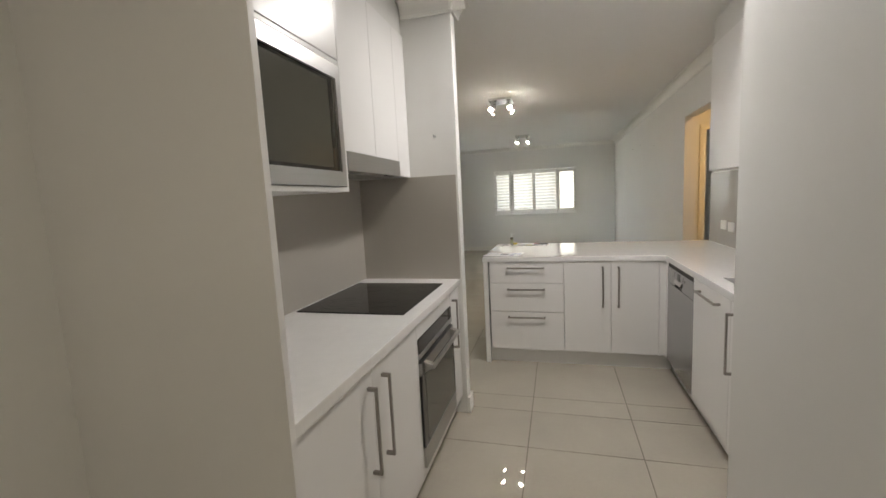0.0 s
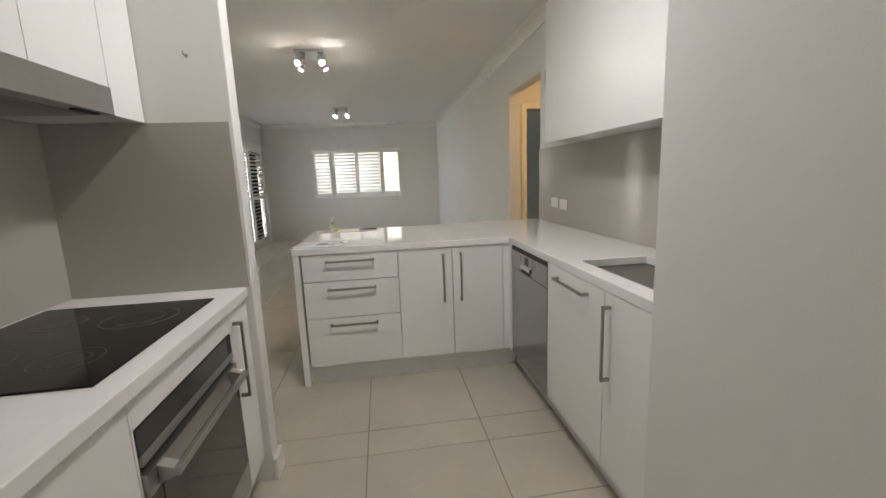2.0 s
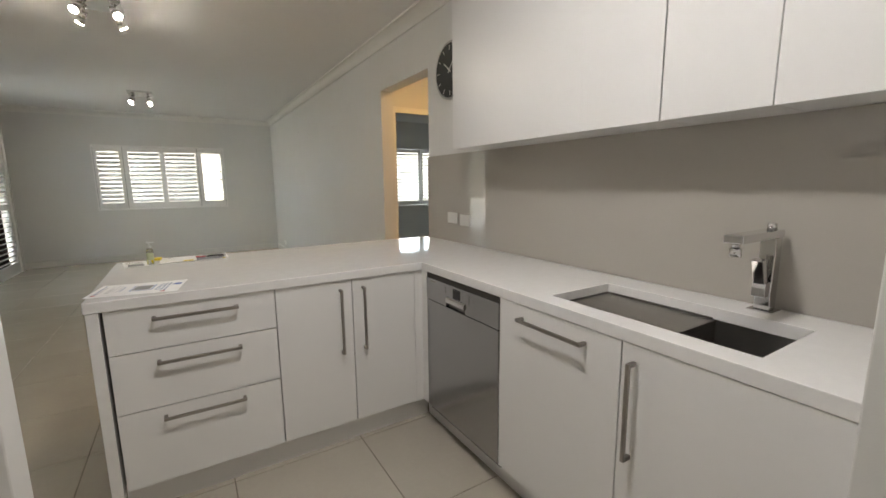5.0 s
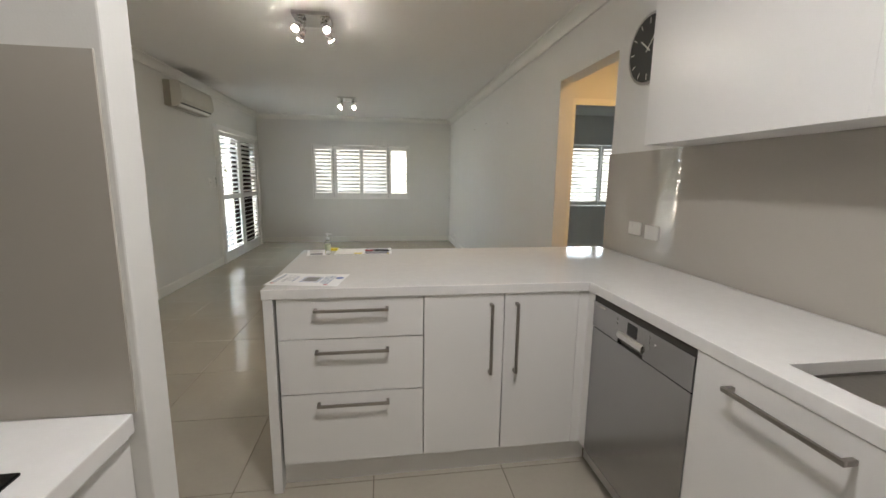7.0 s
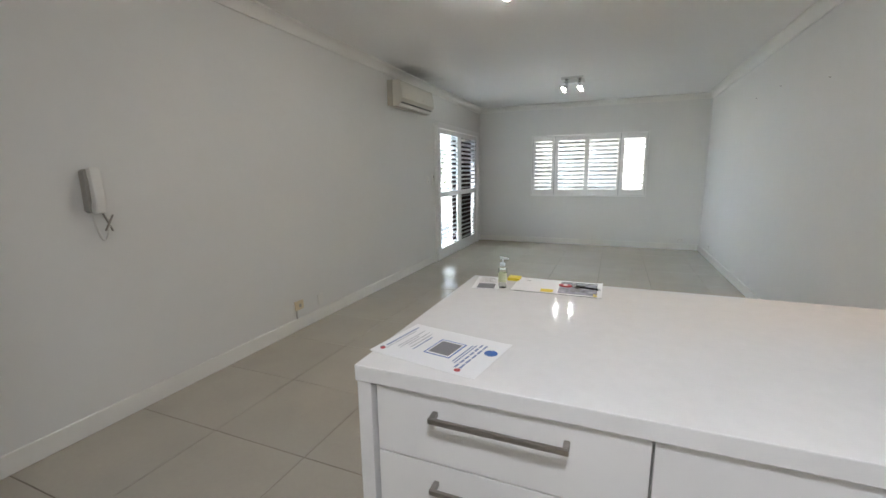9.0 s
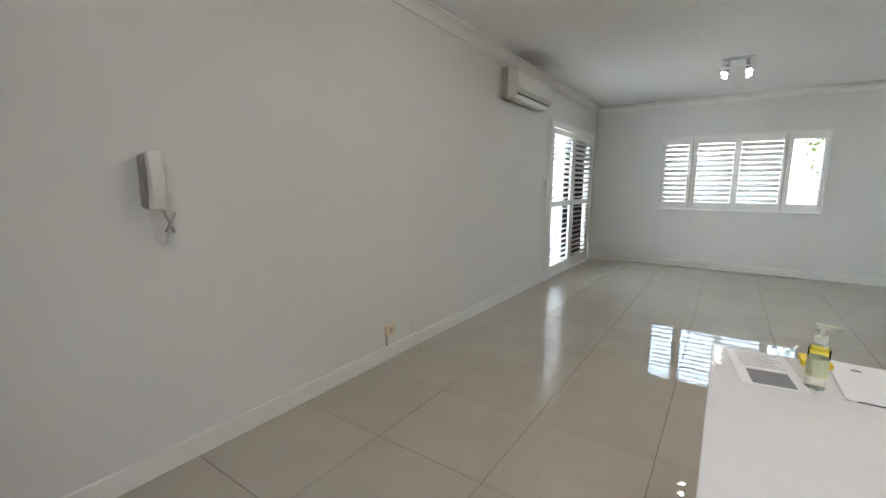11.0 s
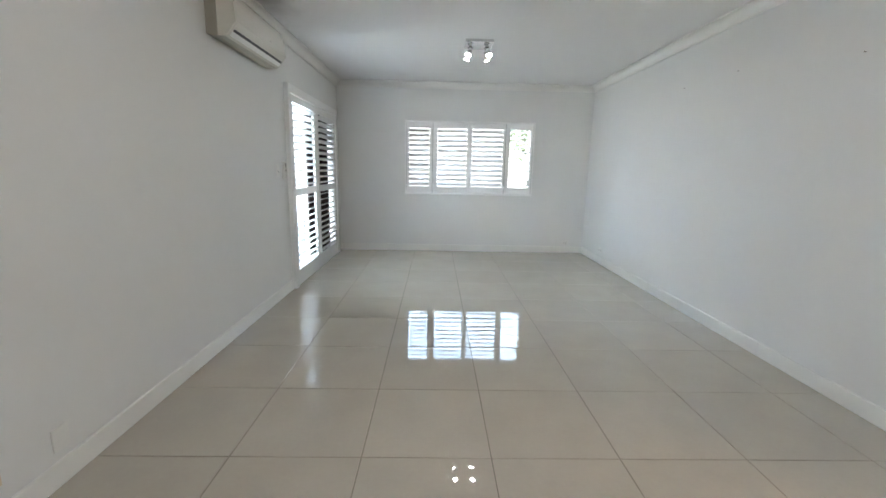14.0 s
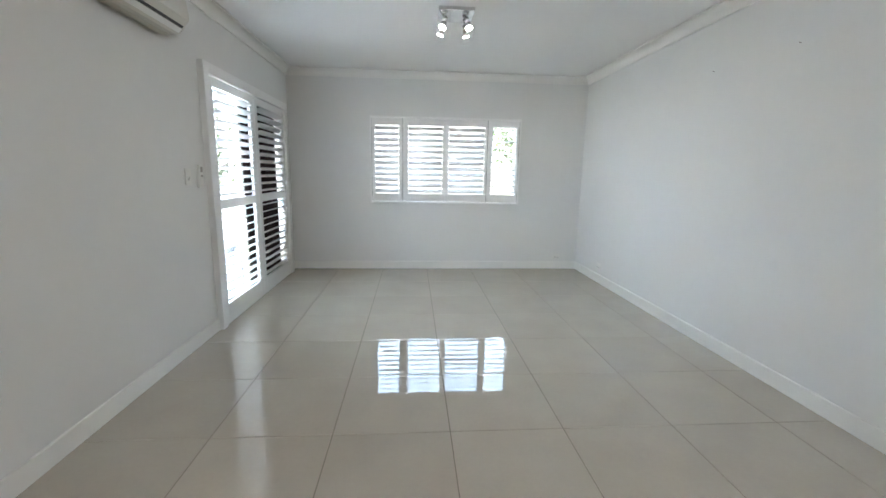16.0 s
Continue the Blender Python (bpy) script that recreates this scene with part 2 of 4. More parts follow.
def slab(bm, xs, ys, gaps, z0, z1):
    """A flat plate over a grid of cells, with the cells in gaps left out."""
    top = {(i, j): bm.verts.new((x, y, z1)) for i, x in enumerate(xs) for j, y in enumerate(ys)}
    for i in range(len(xs) - 1):
        for j in range(len(ys) - 1):
            if (i, j) not in gaps:
                bm.faces.new((top[i, j], top[i + 1, j], top[i + 1, j + 1], top[i, j + 1]))
    bmesh.ops.delete(bm, geom=[v for v in bm.verts if not v.link_faces], context="VERTS")
    out = bmesh.ops.extrude_face_region(bm, geom=bm.faces[:])
    moved = [g for g in out["geom"] if isinstance(g, bmesh.types.BMVert)]
    bmesh.ops.translate(bm, verts=moved, vec=(0, 0, z0 - z1))
    bmesh.ops.recalc_face_normals(bm, faces=bm.faces[:])


def soften(bm, w, angle=40):
    bmesh.ops.recalc_face_normals(bm, faces=bm.faces[:])
    es = [e for e in bm.edges if len(e.link_faces) == 2 and e.calc_face_angle(0) > radians(angle)]
    bmesh.ops.bevel(bm, geom=es, offset=w, segments=2, profile=0.5, affect="EDGES", clamp_overlap=True)


def part(name, bm, material, parent=None, label="", bevel=0.0):
    if bevel:
        soften(bm, bevel)
    else:
        bmesh.ops.recalc_face_normals(bm, faces=bm.faces[:])
    me = bpy.data.meshes.new(name)
    bm.to_mesh(me)
    bm.free()
    me.materials.append(material)
    ob = new(name, me)
    if parent:
        ob.parent = parent
    if label:
        ob["label"] = label
    return ob


def block(name, dims, material, parent=None, label="", bevel=0.0):
    bm = bmesh.new()
    box(bm, *dims)
    return part(name, bm, material, parent, label, bevel)


def thing(name, label, category, group=""):
    return tagged(new(name), label, category, group)


def structure(name, bm, material, label, category, bevel=0.0):
    return tagged(part(name, bm, material, None, "", bevel), label, category, "", "structure")


# ---- the setting ----
CZ = 2.58          # ceiling height
WX, EX = -1.97, 1.955  # living room side walls
NY = 10.26         # far wall


def wall_y(bm, x0, x1, y0, y1, holes, top=CZ):
    """A wall whose length runs along y, with holes (y0, y1, z0, z1)."""
    y = y0
    for a, b, c, d in sorted(holes):
        box(bm, x0, x1, y, a, 0, top)
        if c > 0:
            box(bm, x0, x1, a, b, 0, c)
        box(bm, x0, x1, a, b, d, top)
        y = b
    box(bm, x0, x1, y, y1, 0, top)


def wall_x(bm, x0, x1, y0, y1, holes, top=CZ):
    x = x0
    for a, b, c, d in sorted(holes):
        box(bm, x, a, y0, y1, 0, top)
        if c > 0:
            box(bm, a, b, y0, y1, 0, c)
        box(bm, a, b, y0, y1, d, top)
        x = b
    box(bm, x, x1, y0, y1, 0, top)


OFF = "smooth off-white painted plaster wall"
WIN = (-0.91, 1.055, 0.92, 2.015)      # living window opening: x, x, z, z
DOOR = (8.085, 9.995, 0.0, 2.095)      # balcony door opening: y, y, z, z
OPEN = (3.79, 4.655, 0.0, 2.15)        # opening to the lobby: y, y, z, z
BED = (4.05, 6.06, 0.86, 2.03)         # bedroom window opening

bm = bmesh.new(); wall_x(bm, WX - 0.2, EX + 0.12, NY, NY + 0.2, [WIN])
structure("wall_north", bm, PAINT, OFF + " with a wide shuttered window", "wall")
bm = bmesh.new(); wall_y(bm, WX - 0.2, WX, 2.05, NY, [DOOR])
structure("wall_west", bm, PAINT, OFF + " with a shuttered balcony door", "wall")
bm = bmesh.new(); wall_y(bm, EX, EX + 0.12, 1.08, NY, [OPEN])
structure("wall_east", bm, PAINT, OFF + " with a plain square opening", "wall")
bm = bmesh.new(); box(bm, WX, 0.029, 2.05, 2.14, 0, CZ)
structure("wall_nib", bm, PAINT, "short off-white wall end beside the cooktop", "wall", 0.004)
bm = bmesh.new(); box(bm, -0.76, -0.64, -2.4, 2.05, 0, CZ)
structure("wall_kitchen", bm, PAINT, OFF + " behind the kitchen bench", "wall")
bm = bmesh.new(); box(bm, 1.21, 1.31, -2.4, 1.18, 0, CZ); box(bm, 1.31, EX, 1.08, 1.18, 0, CZ)
structure("wall_pantry", bm, PAINT, "off-white painted wall at the end of the sink bench", "wall", 0.003)
bm = bmesh.new(); box(bm, -0.76, 1.31, -2.52, -2.4, 0, CZ)
structure("wall_south", bm, PAINT, OFF + " closing the passage", "wall")
bm = bmesh.new(); wall_x(bm, EX + 0.12, 6.6, 5.05, 5.15, [(2.28, 3.10, 0, 2.04)])
structure("wall_bedroom", bm, PAINT, "off-white wall with a bedroom doorway", "wall")
bm = bmesh.new(); box(bm, EX + 0.12, 3.5, 2.9, 3.0, 0, CZ); box(bm, 3.4, 3.5, 3.0, 5.05, 0, CZ)
structure("wall_lobby", bm, PAINT, "off-white lobby walls in warm lamplight", "wall")
bm = bmesh.new(); wall_x(bm, EX + 0.12, 6.6, 9.0, 9.15, [BED])
structure("wall_bedroom_window", bm, PAINT, "off-white bedroom wall around a shuttered window", "wall")
bm = bmesh.new(); box(bm, 6.5, 6.6, 5.15, 9.0, 0, CZ)
structure("wall_bedroom_side", bm, PAINT, "off-white bedroom side wall", "wall")
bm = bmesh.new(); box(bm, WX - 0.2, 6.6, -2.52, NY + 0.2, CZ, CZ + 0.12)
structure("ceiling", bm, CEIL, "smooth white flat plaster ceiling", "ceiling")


def cornice(name, axis, a, b, wall, side):
    """Cove cornice along a wall; side is the way into the room."""
    n, h = 7, 0.088
    prof = [(wall, CZ + 0.0), (wall, CZ - h), (wall + side * 0.012, CZ - h)]
    for k in range(n + 1):
        t = math.pi / 2 * k / n
        prof.append((wall + side * (h - (h - 0.014) * math.cos(t)), CZ - h + (h - 0.014) * math.sin(t)))
    prof += [(wall + side * h, CZ - 0.008), (wall + side * h, CZ)]
    bm = bmesh.new()
    prism(bm, prof, axis, a, b)
    return structure(name, bm, TRIM, "white coved plaster cornice", "cornice")


cornice("trim_cornice_north", "x", WX, EX, NY, -1)
cornice("trim_cornice_west", "y", 2.14, NY, WX, 1)
cornice("trim_cornice_east", "y", 3.090, NY, EX, -1)
cornice("trim_cornice_nib", "x", WX, 0.029, 2.14, 1)
cornice("trim_cornice_nib_kitchen", "x", -0.28, 0.12, 2.05, -1)
cornice("trim_cornice_nib_end", "y", 2.0, 2.2, 0.029, 1)


def skirt(name, bm):
    return structure(name, bm, TRIM, "white painted skirting board", "skirting board", 0.004)


SK, ST = 0.105, 0.016
bm = bmesh.new(); box(bm, WX + ST, EX - ST, NY - ST, NY, 0, SK); skirt("baseboard_north", bm)
bm = bmesh.new(); box(bm, WX, WX + ST, 2.14, 8.000, 0, SK); skirt("baseboard_west", bm)
bm = bmesh.new(); box(bm, WX, WX + ST, 10.080, NY, 0, SK); skirt("baseboard_west_corner", bm)
bm = bmesh.new(); box(bm, EX - ST, EX, 4.66, NY, 0, SK); skirt("baseboard_east", bm)
bm = bmesh.new()
box(bm, WX + ST, 0.029 + ST, 2.14, 2.14 + ST, 0, SK); box(bm, 0.029, 0.029 + ST, 2.05, 2.14, 0, SK)
skirt("baseboard_nib", bm)
bm = bmesh.new(); box(bm, 1.21 - ST, 1.21, -2.4, 1.18, 0, SK); skirt("baseboard_pantry", bm)
bm = bmesh.new(); box(bm, EX + 0.12, 2.21, 5.05 - ST, 5.05, 0, SK); skirt("baseboard_lobby", bm)
bm = bmesh.new(); box(bm, EX + 0.12, 6.5, 9.0 - ST, 9.0, 0, SK); skirt("baseboard_bedroom", bm)

# bedroom doorway lining
bm = bmesh.new()
box(bm, 2.215, 2.28, 5.03, 5.17, 0, 2.04); box(bm, 3.10, 3.165, 5.03, 5.17, 0, 2.04); box(bm, 2.215, 3.165, 5.03, 5.17, 2.04, 2.10)
structure("door_frame_bedroom", bm, TRIM, "white painted bedroom door frame, door standing open", "door frame", 0.004)

# splashbacks: thin sheets of painted glass fixed to the walls
SPL = "glossy taupe back-painted glass splashback"
structure("splashback_1", (lambda b: (box(b, -0.64, -0.633, 0.30, 2.044, 0.90, 1.555), b)[1])(bmesh.new()), SPLASH, SPL, "splashback")
structure("splashback_2", (lambda b: (box(b, -0.633, 0.016, 2.044, 2.05, 0.90, 1.552), b)[1])(bmesh.new()), SPLASH, SPL + " beside the cooktop", "splashback")
structure("splashback_3", (lambda b: (box(b, EX - 0.007, EX, 1.18, 3.80, 0.908, 1.515), b)[1])(bmesh.new()), SPLASH, SPL + " behind the sink", "splashback")

# ---- windows, shutters and the balcony door ----
def blade_mesh(length, width, thick, tilt, along):
    """A louvre blade centred on its pivot; tilt lifts the room-side edge."""
    bm = bmesh.new()
    prof = []
    for k in range(12):
        t = 2 * math.pi * k / 12
        u, v = width / 2 * math.cos(t), thick / 2 * math.sin(t)
        c, s = math.cos(tilt), math.sin(tilt)
        prof.append((u * c - v * s, u * s + v * c))
    prism(bm, prof, along, -length / 2, length / 2)
    bmesh.ops.recalc_face_normals(bm, faces=bm.faces[:])
    for f in bm.faces:
        f.smooth = len(f.verts) == 4
    me = bpy.data.meshes.new("blade")
    bm.to_mesh(me)
    bm.free()
    me.materials.append(SHUTTER)
    return me


def shutter_panel(parent, along, u0, u1, z0, z1, bays, d0, d1, tilts, pitch=0.073, width=0.086):
    """One hinged panel: frame of stiles and rails round its bays (u0, u1, z0, z1), each filled with louvre blades."""
    def b(bm, a0, a1, c0, c1):
        box(bm, *((a0, a1, d0, d1) if along == "x" else (d0, d1, a0, a1)), c0, c1)
    ua, ub = bays[0][0], bays[0][1]
    bm = bmesh.new()
    b(bm, u0, ua, z0, z1)
    b(bm, ub, u1, z0, z1)
    edges = [z0]
    for bay in sorted(bays, key=lambda q: q[2]):
        edges += [bay[2], bay[3]]
    edges.append(z1)
    for k in range(0, len(edges), 2):
        b(bm, ua, ub, edges[k], edges[k + 1])
    panel = part("panel", bm, SHUTTER, parent, "", 0.003)
    mid = (d0 + d1) / 2
    for (a0, a1, c0, c1), tilt in zip(bays, tilts):
        n = max(1, round((c1 - c0) / pitch))
        me = blade_mesh(a1 - a0 - 0.006, width, 0.011, radians(tilt), along)
        for k in range(n):
            z = c0 + (k + 0.5) * (c1 - c0) / n
            ob = new("blade", me)
            ob.parent = panel
            wob = random.uniform(-0.0015, 0.0015)
            ob.location = ((a0 + a1) / 2, mid, z + wob) if along == "x" else (mid, (a0 + a1) / 2, z + wob)
    return panel


def shutter_frame(parent, along, u0, u1, z0, z1, w, d0, d1, bottom=True):
    bm = bmesh.new()
    for a0, a1, c0, c1 in ((u0 - w, u0, z0 - (w if bottom else 0), z1 + w), (u1, u1 + w, z0 - (w if bottom else 0), z1 + w), (u0, u1, z1, z1 + w)):
        box(bm, *((a0, a1, d0, d1) if along == "x" else (d0, d1, a0, a1)), c0, c1)
    if bottom:
        box(bm, *((u0, u1, d0, d1) if along == "x" else (d0, d1, u0, u1)), z0 - w, z0)
    return part("outer_frame", bm, SHUTTER, parent, "", 0.003)


def hinge(parent, p, axis="z"):
    bm = bmesh.new()
    tube(bm, (p[0], p[1], p[2] - 0.035), (p[0], p[1], p[2] + 0.035), 0.005, seg=10)
    part("hinge", bm, CHROME, parent)


ws = thing("window_shutter", "white painted plantation shutter with four louvred panels, louvres part open", "shutter")
shutter_frame(ws, "x", -0.905, 1.052, 0.928, 2.008, 0.022, NY - 0.035, NY + 0.03)
D0, D1 = NY - 0.028, NY - 0.001
for a, b, c, d, tl in ((-0.902, -0.502, -0.865, -0.552, -44), (-0.497, 0.066, -0.427, 0.028, -42), (0.069, 0.622, 0.108, 0.588, -45), (0.628, 1.049, 0.69, 1.012, -12)):
    shutter_panel(ws, "x", a, b, 0.931, 2.005, [(c, d, 1.035, 1.915)], D0, D1, [-tl])
for x in (-0.4995, 0.625):
    block("post", (x - 0.014, x + 0.014, D0 + 0.006, D1 + 0.012, 0.93, 2.006), SHUTTER, ws, "", 0.001)
# solid dark strips imitate the shade in the narrow panel gaps
for x, w in ((-0.9035, 0.001), (-0.4995, 0.0018), (0.625, 0.0022), (1.0505, 0.001)):
    block("gap_shade_strip", (x - w, x + w, D0 + 0.002, D0 + 0.005, 0.94, 1.998), SHADOWGAP, ws, "dark strip painted as gap shade beside the panel")
for x in (-0.9, 1.047, 0.625, -0.4995):
    for z in (1.05, 1.88):
        hinge(ws, (x, D0 - 0.003, z))

w1 = tagged(new("window_1"), "white framed sliding window behind the shutters", "window", "", "structure")
bm = bmesh.new()
for a, b, c, d in ((-0.91, -0.87, 0.92, 2.015), (1.015, 1.055, 0.92, 2.015), (-0.87, 1.015, 0.92, 0.96), (-0.87, 1.015, 1.975, 2.015), (0.05, 0.095, 0.96, 1.975)):
    box(bm, a, b, NY + 0.10, NY + 0.15, c, d)
part("window_frame", bm, TRIM, w1, "", 0.003)
for a, b in ((-0.87, 0.05), (0.095, 1.015)):
    g = block("pane", (a, b, NY + 0.122, NY + 0.127, 0.96, 1.975), GLASS, w1)
    g.visible_shadow = False

ds = thing("door_shutter", "tall white plantation shutter with two louvred leaves over the balcony door", "shutter")
shutter_frame(ds, "y", 8.085, 9.995, 0.0, 2.032, 0.083, WX - 0.02, WX + 0.048, False)
shutter_panel(ds, "y", 8.090, 9.030, 0.02, 2.028, [(8.165, 8.925, 0.17, 0.985), (8.165, 8.925, 1.065, 1.955)], WX + 0.000, WX + 0.028, [12, 21], pitch=0.0735)
shutter_panel(ds, "y", 9.034, 9.990, 0.02, 2.028, [(9.115, 9.905, 0.17, 0.985), (9.115, 9.905, 1.065, 1.955)], WX + 0.000, WX + 0.028, [12, 21], pitch=0.0735)
for z in (0.25, 0.85, 1.25, 1.85):
    hinge(ds, (WX + 0.03, 8.087, z))
block("sill", (WX - 0.02, WX + 0.026, 8.085, 9.995, 0.0, 0.018), SHUTTER, ds)

d1 = tagged(new("door_1"), "glazed sliding balcony door behind the shutters", "door", "", "structure")
bm = bmesh.new()
for a, b, c, d in ((8.085, 8.13, 0, 2.095), (9.95, 9.995, 0, 2.095), (8.13, 9.95, 0, 0.06), (8.13, 9.95, 2.04, 2.095), (9.0, 9.06, 0.06, 2.04)):
    box(bm, WX - 0.15, WX - 0.10, a, b, c, d)
part("door_frame", bm, GREYPLASTIC, d1, "grey aluminium frame", 0.003)
for a, b in ((8.13, 9.0), (9.06, 9.95)):
    g = block("pane", (WX - 0.127, WX - 0.122, a, b, 0.06, 2.04), GLASS, d1)
    g.visible_shadow = False

bs = thing("bedroom_shutter", "white plantation shutter in the bedroom window, louvres part open", "shutter")
shutter_frame(bs, "x", 4.055, 6.055, 0.865, 2.025, 0.035, 8.97, 9.03)
for k in range(3):
    a = 4.06 + k * 0.665
    shutter_panel(bs, "x", a, a + 0.658, 0.87, 2.02, [(a + 0.05, a + 0.608, 0.955, 1.955)], 8.974, 8.999, [38])
w2 = tagged(new("window_2"), "bedroom window behind its shutter", "window", "", "structure")
bm = bmesh.new()
for a, b, c, d in ((4.05, 4.09, 0.86, 2.03), (6.02, 6.06, 0.86, 2.03), (4.09, 6.02, 0.86, 0.90), (4.09, 6.02, 1.99, 2.03)):
    box(bm, a, b, 9.08, 9.12, c, d)
part("window_frame", bm, TRIM, w2, "", 0.003)
g = block("pane", (4.09, 6.02, 9.1, 9.105, 0.90, 1.99), GLASS, w2)
g.visible_shadow = False


# ---- kitchen joinery ----
def bar_handle(parent, centre, length, out, run):
    """Satin bar handle. centre: the point on the door face at the handle's middle; out: outward unit vector; run: unit vector along it."""
    c, o, r = Vector(centre), Vector(out), Vector(run)
    s = o.cross(r)
    bm = bmesh.new()

    def ob(c0, hl, hs, ho):
        vs = []
        for i in (-1, 1):
            for j in (-1, 1):
                for k in (-1, 1):
                    vs.append(bm.verts.new(c0 + r * hl * i + s * hs * j + o * ho * k))
        for f in ((0, 1, 3, 2), (4, 6, 7, 5), (0, 4, 5, 1), (2, 3, 7, 6), (0, 2, 6, 4), (1, 5, 7, 3)):
            bm.faces.new([vs[i] for i in f])
    ob(c + o * 0.031, length / 2, 0.0065, 0.0045)
    for k in (-1, 1):
        ob(c + r * k * (length / 2 - 0.0065) + o * 0.0135, 0.0065, 0.0065, 0.0128)
    return part("handle", bm, HANDLE, parent, "satin nickel bar handle", 0.002)


H = 0.0015
WHITE = "gloss-white laminate "

# peninsula: drawer unit and two-door unit, fronts facing the kitchen
FY = 2.916
dru = thing("drawer_cabinet", WHITE + "base cabinet with three drawers and bar handles", "cabinet")
block("body", (0.060, 0.655, FY + 0.020, 3.52, 0.125, 0.864), CARCASS, dru)
for z0, z1, hz in ((0.691, 0.8648, 0.818), (0.450, 0.687, 0.640), (0.128, 0.446, 0.405)):
    d = block("drawer", (0.061, 0.653, FY, FY + 0.018, z0, z1), CAB, dru, "", H)
    bar_handle(d, (0.358, FY, hz), 0.30, (0, -1, 0), (1, 0, 0))
two = thing("base_cabinet", WHITE + "base cabinet with two doors and upright bar handles", "cabinet")
block("body", (0.657, 1.350, FY + 0.020, 3.52, 0.125, 0.864), CARCASS, two)
for a, b, hx in ((0.658, 1.006, 0.947), (1.010, 1.348, 1.061)):
    d = block("door", (a, b, FY, FY + 0.018, 0.128, 0.8648), CAB, two, "", H)
    bar_handle(d, (hx, FY, 0.664), 0.32, (0, -1, 0), (0, 0, 1))
bm = bmesh.new(); box(bm, 1.352, 1.412, FY + 0.004, FY + 0.02, 0.125, 0.864); box(bm, 1.396, 1.412, 2.862, FY + 0.004, 0.125, 0.864)
tagged(part("corner_filler", bm, CAB, None, "", H), "white laminate filler closing the inner bench corner", "filler panel")
tagged(block("end_panel", (0.012, 0.050, 2.908, 3.843, 0.0, 0.865), STONE, None, "", 0.002), "white stone waterfall end panel of the peninsula", "panel")
tagged(block("back_panel", (0.051, EX - 0.001, 3.525, 3.543, 0.0, 0.865), CAB, None, "", H), "white laminate back panel under the breakfast bar", "panel")
PL = "off-white toe-kick plinth below the cabinets"
tagged(block("plinth", (0.047, 1.45, FY + 0.055, FY + 0.071, 0.0, 0.124), CAB, None, "", H), PL, "plinth", "plinths")
tagged(block("plinth", (1.455, 1.471, 1.185, FY + 0.054, 0.0, 0.124), CAB, None, "", H), PL, "plinth", "plinths")
tagged(block("plinth", (-0.07, -0.054, 0.301, 2.049, 0.0, 0.124), CAB, None, "", H), PL, "plinth", "plinths")

BZ = 0.907  # top of the L-shaped bench
# L-shaped benchtop with the sink cut out
bm = bmesh.new()
xs = [0.008, 1.390, 1.475, 1.800, EX - 0.008]
ys = [1.183, 1.405, 2.065, 2.905, 3.845]
slab(bm, xs, ys, {(0, 0), (0, 1), (0, 2), (2, 1)}, 0.866, BZ)
tagged(part("benchtop", bm, STONE, None, "", 0.0025), "L-shaped polished white stone benchtop", "benchtop")

# sink run
FX = 1.393
dw = thing("dishwasher", "brushed stainless steel dishwasher under the stone benchtop", "dishwasher")
block("body", (FX + 0.02, 1.93, 2.268, 2.858, 0.10, 0.850), DARKSTEEL, dw)
door = block("door", (FX, FX + 0.02, 2.268, 2.858, 0.128, 0.722), STEEL, dw, "", 0.002)
cp = block("control_panel", (FX - 0.001, FX + 0.02, 2.268, 2.858, 0.770, 0.838), STEEL, dw, "", 0.0)
for a, b in ((2.268, 2.505), (2.665, 2.858)):
    block("lower_panel", (FX - 0.001, FX + 0.02, a, b, 0.726, 0.770), STEEL, dw, "", 0.0)
block("grip_recess", (FX + 0.014, FX + 0.02, 2.5055, 2.6645, 0.726, 0.770), DARKSTEEL, dw, "dark steel recess behind the grip")
bm = bmesh.new()
prism(bm, [(FX - 0.001, 0.776), (FX - 0.009, 0.768), (FX - 0.010, 0.752), (FX - 0.004, 0.744), (FX + 0.002, 0.748), (FX + 0.004, 0.776)], "y", 2.508, 2.662)
part("grip", bm, CHROME, cp, "curved silver grip", 0.001)
block("display", (FX - 0.0025, FX - 0.001, 2.548, 2.606, 0.780, 0.826), DISPLAY, cp)
for y, z in ((2.48, 0.815), (2.48, 0.798), (2.48, 0.781), (2.45, 0.80), (2.68, 0.815), (2.68, 0.798)):
    bm = bmesh.new(); tube(bm, (FX - 0.001, y, z), (FX - 0.003, y, z), 0.006, seg=14); part("button", bm, STEEL, cp)
block("maker_mark", (FX - 0.0022, FX - 0.001, 2.765, 2.815, 0.822, 0.830), GREYPLASTIC, cp)
# dark strip paints the shade in the gap under the benchtop
block("gap_shade_strip", (FX + 0.003, FX + 0.02, 2.268, 2.858, 0.8385, 0.8655), SHADOWGAP, dw)

sc = thing("sink_cabinet", WHITE + "sink cabinet with a pull-out and a door", "cabinet")
bm = bmesh.new()
box(bm, FX + 0.02, 1.945, 2.244, 2.262, 0.125, 0.864); box(bm, FX + 0.02, 1.945, 1.186, 1.204, 0.125, 0.864); box(bm, FX + 0.02, 1.945, 1.204, 2.244, 0.125, 0.143)
part("body", bm, CARCASS, sc)
d = block("pull_out", (FX, FX + 0.018, 1.715, 2.262, 0.128, 0.8648), CAB, sc, "", H)
bar_handle(d, (FX, 1.985, 0.814), 0.30, (-1, 0, 0), (0, 1, 0))
d = block("door", (FX, FX + 0.018, 1.186, 1.711, 0.128, 0.8648), CAB, sc, "", H)
bar_handle(d, (FX, 1.670, 0.668), 0.30, (-1, 0, 0), (0, 0, 1))

sk = thing("sink", "dark brushed steel undermount sink with drainer and deep bowl", "sink")


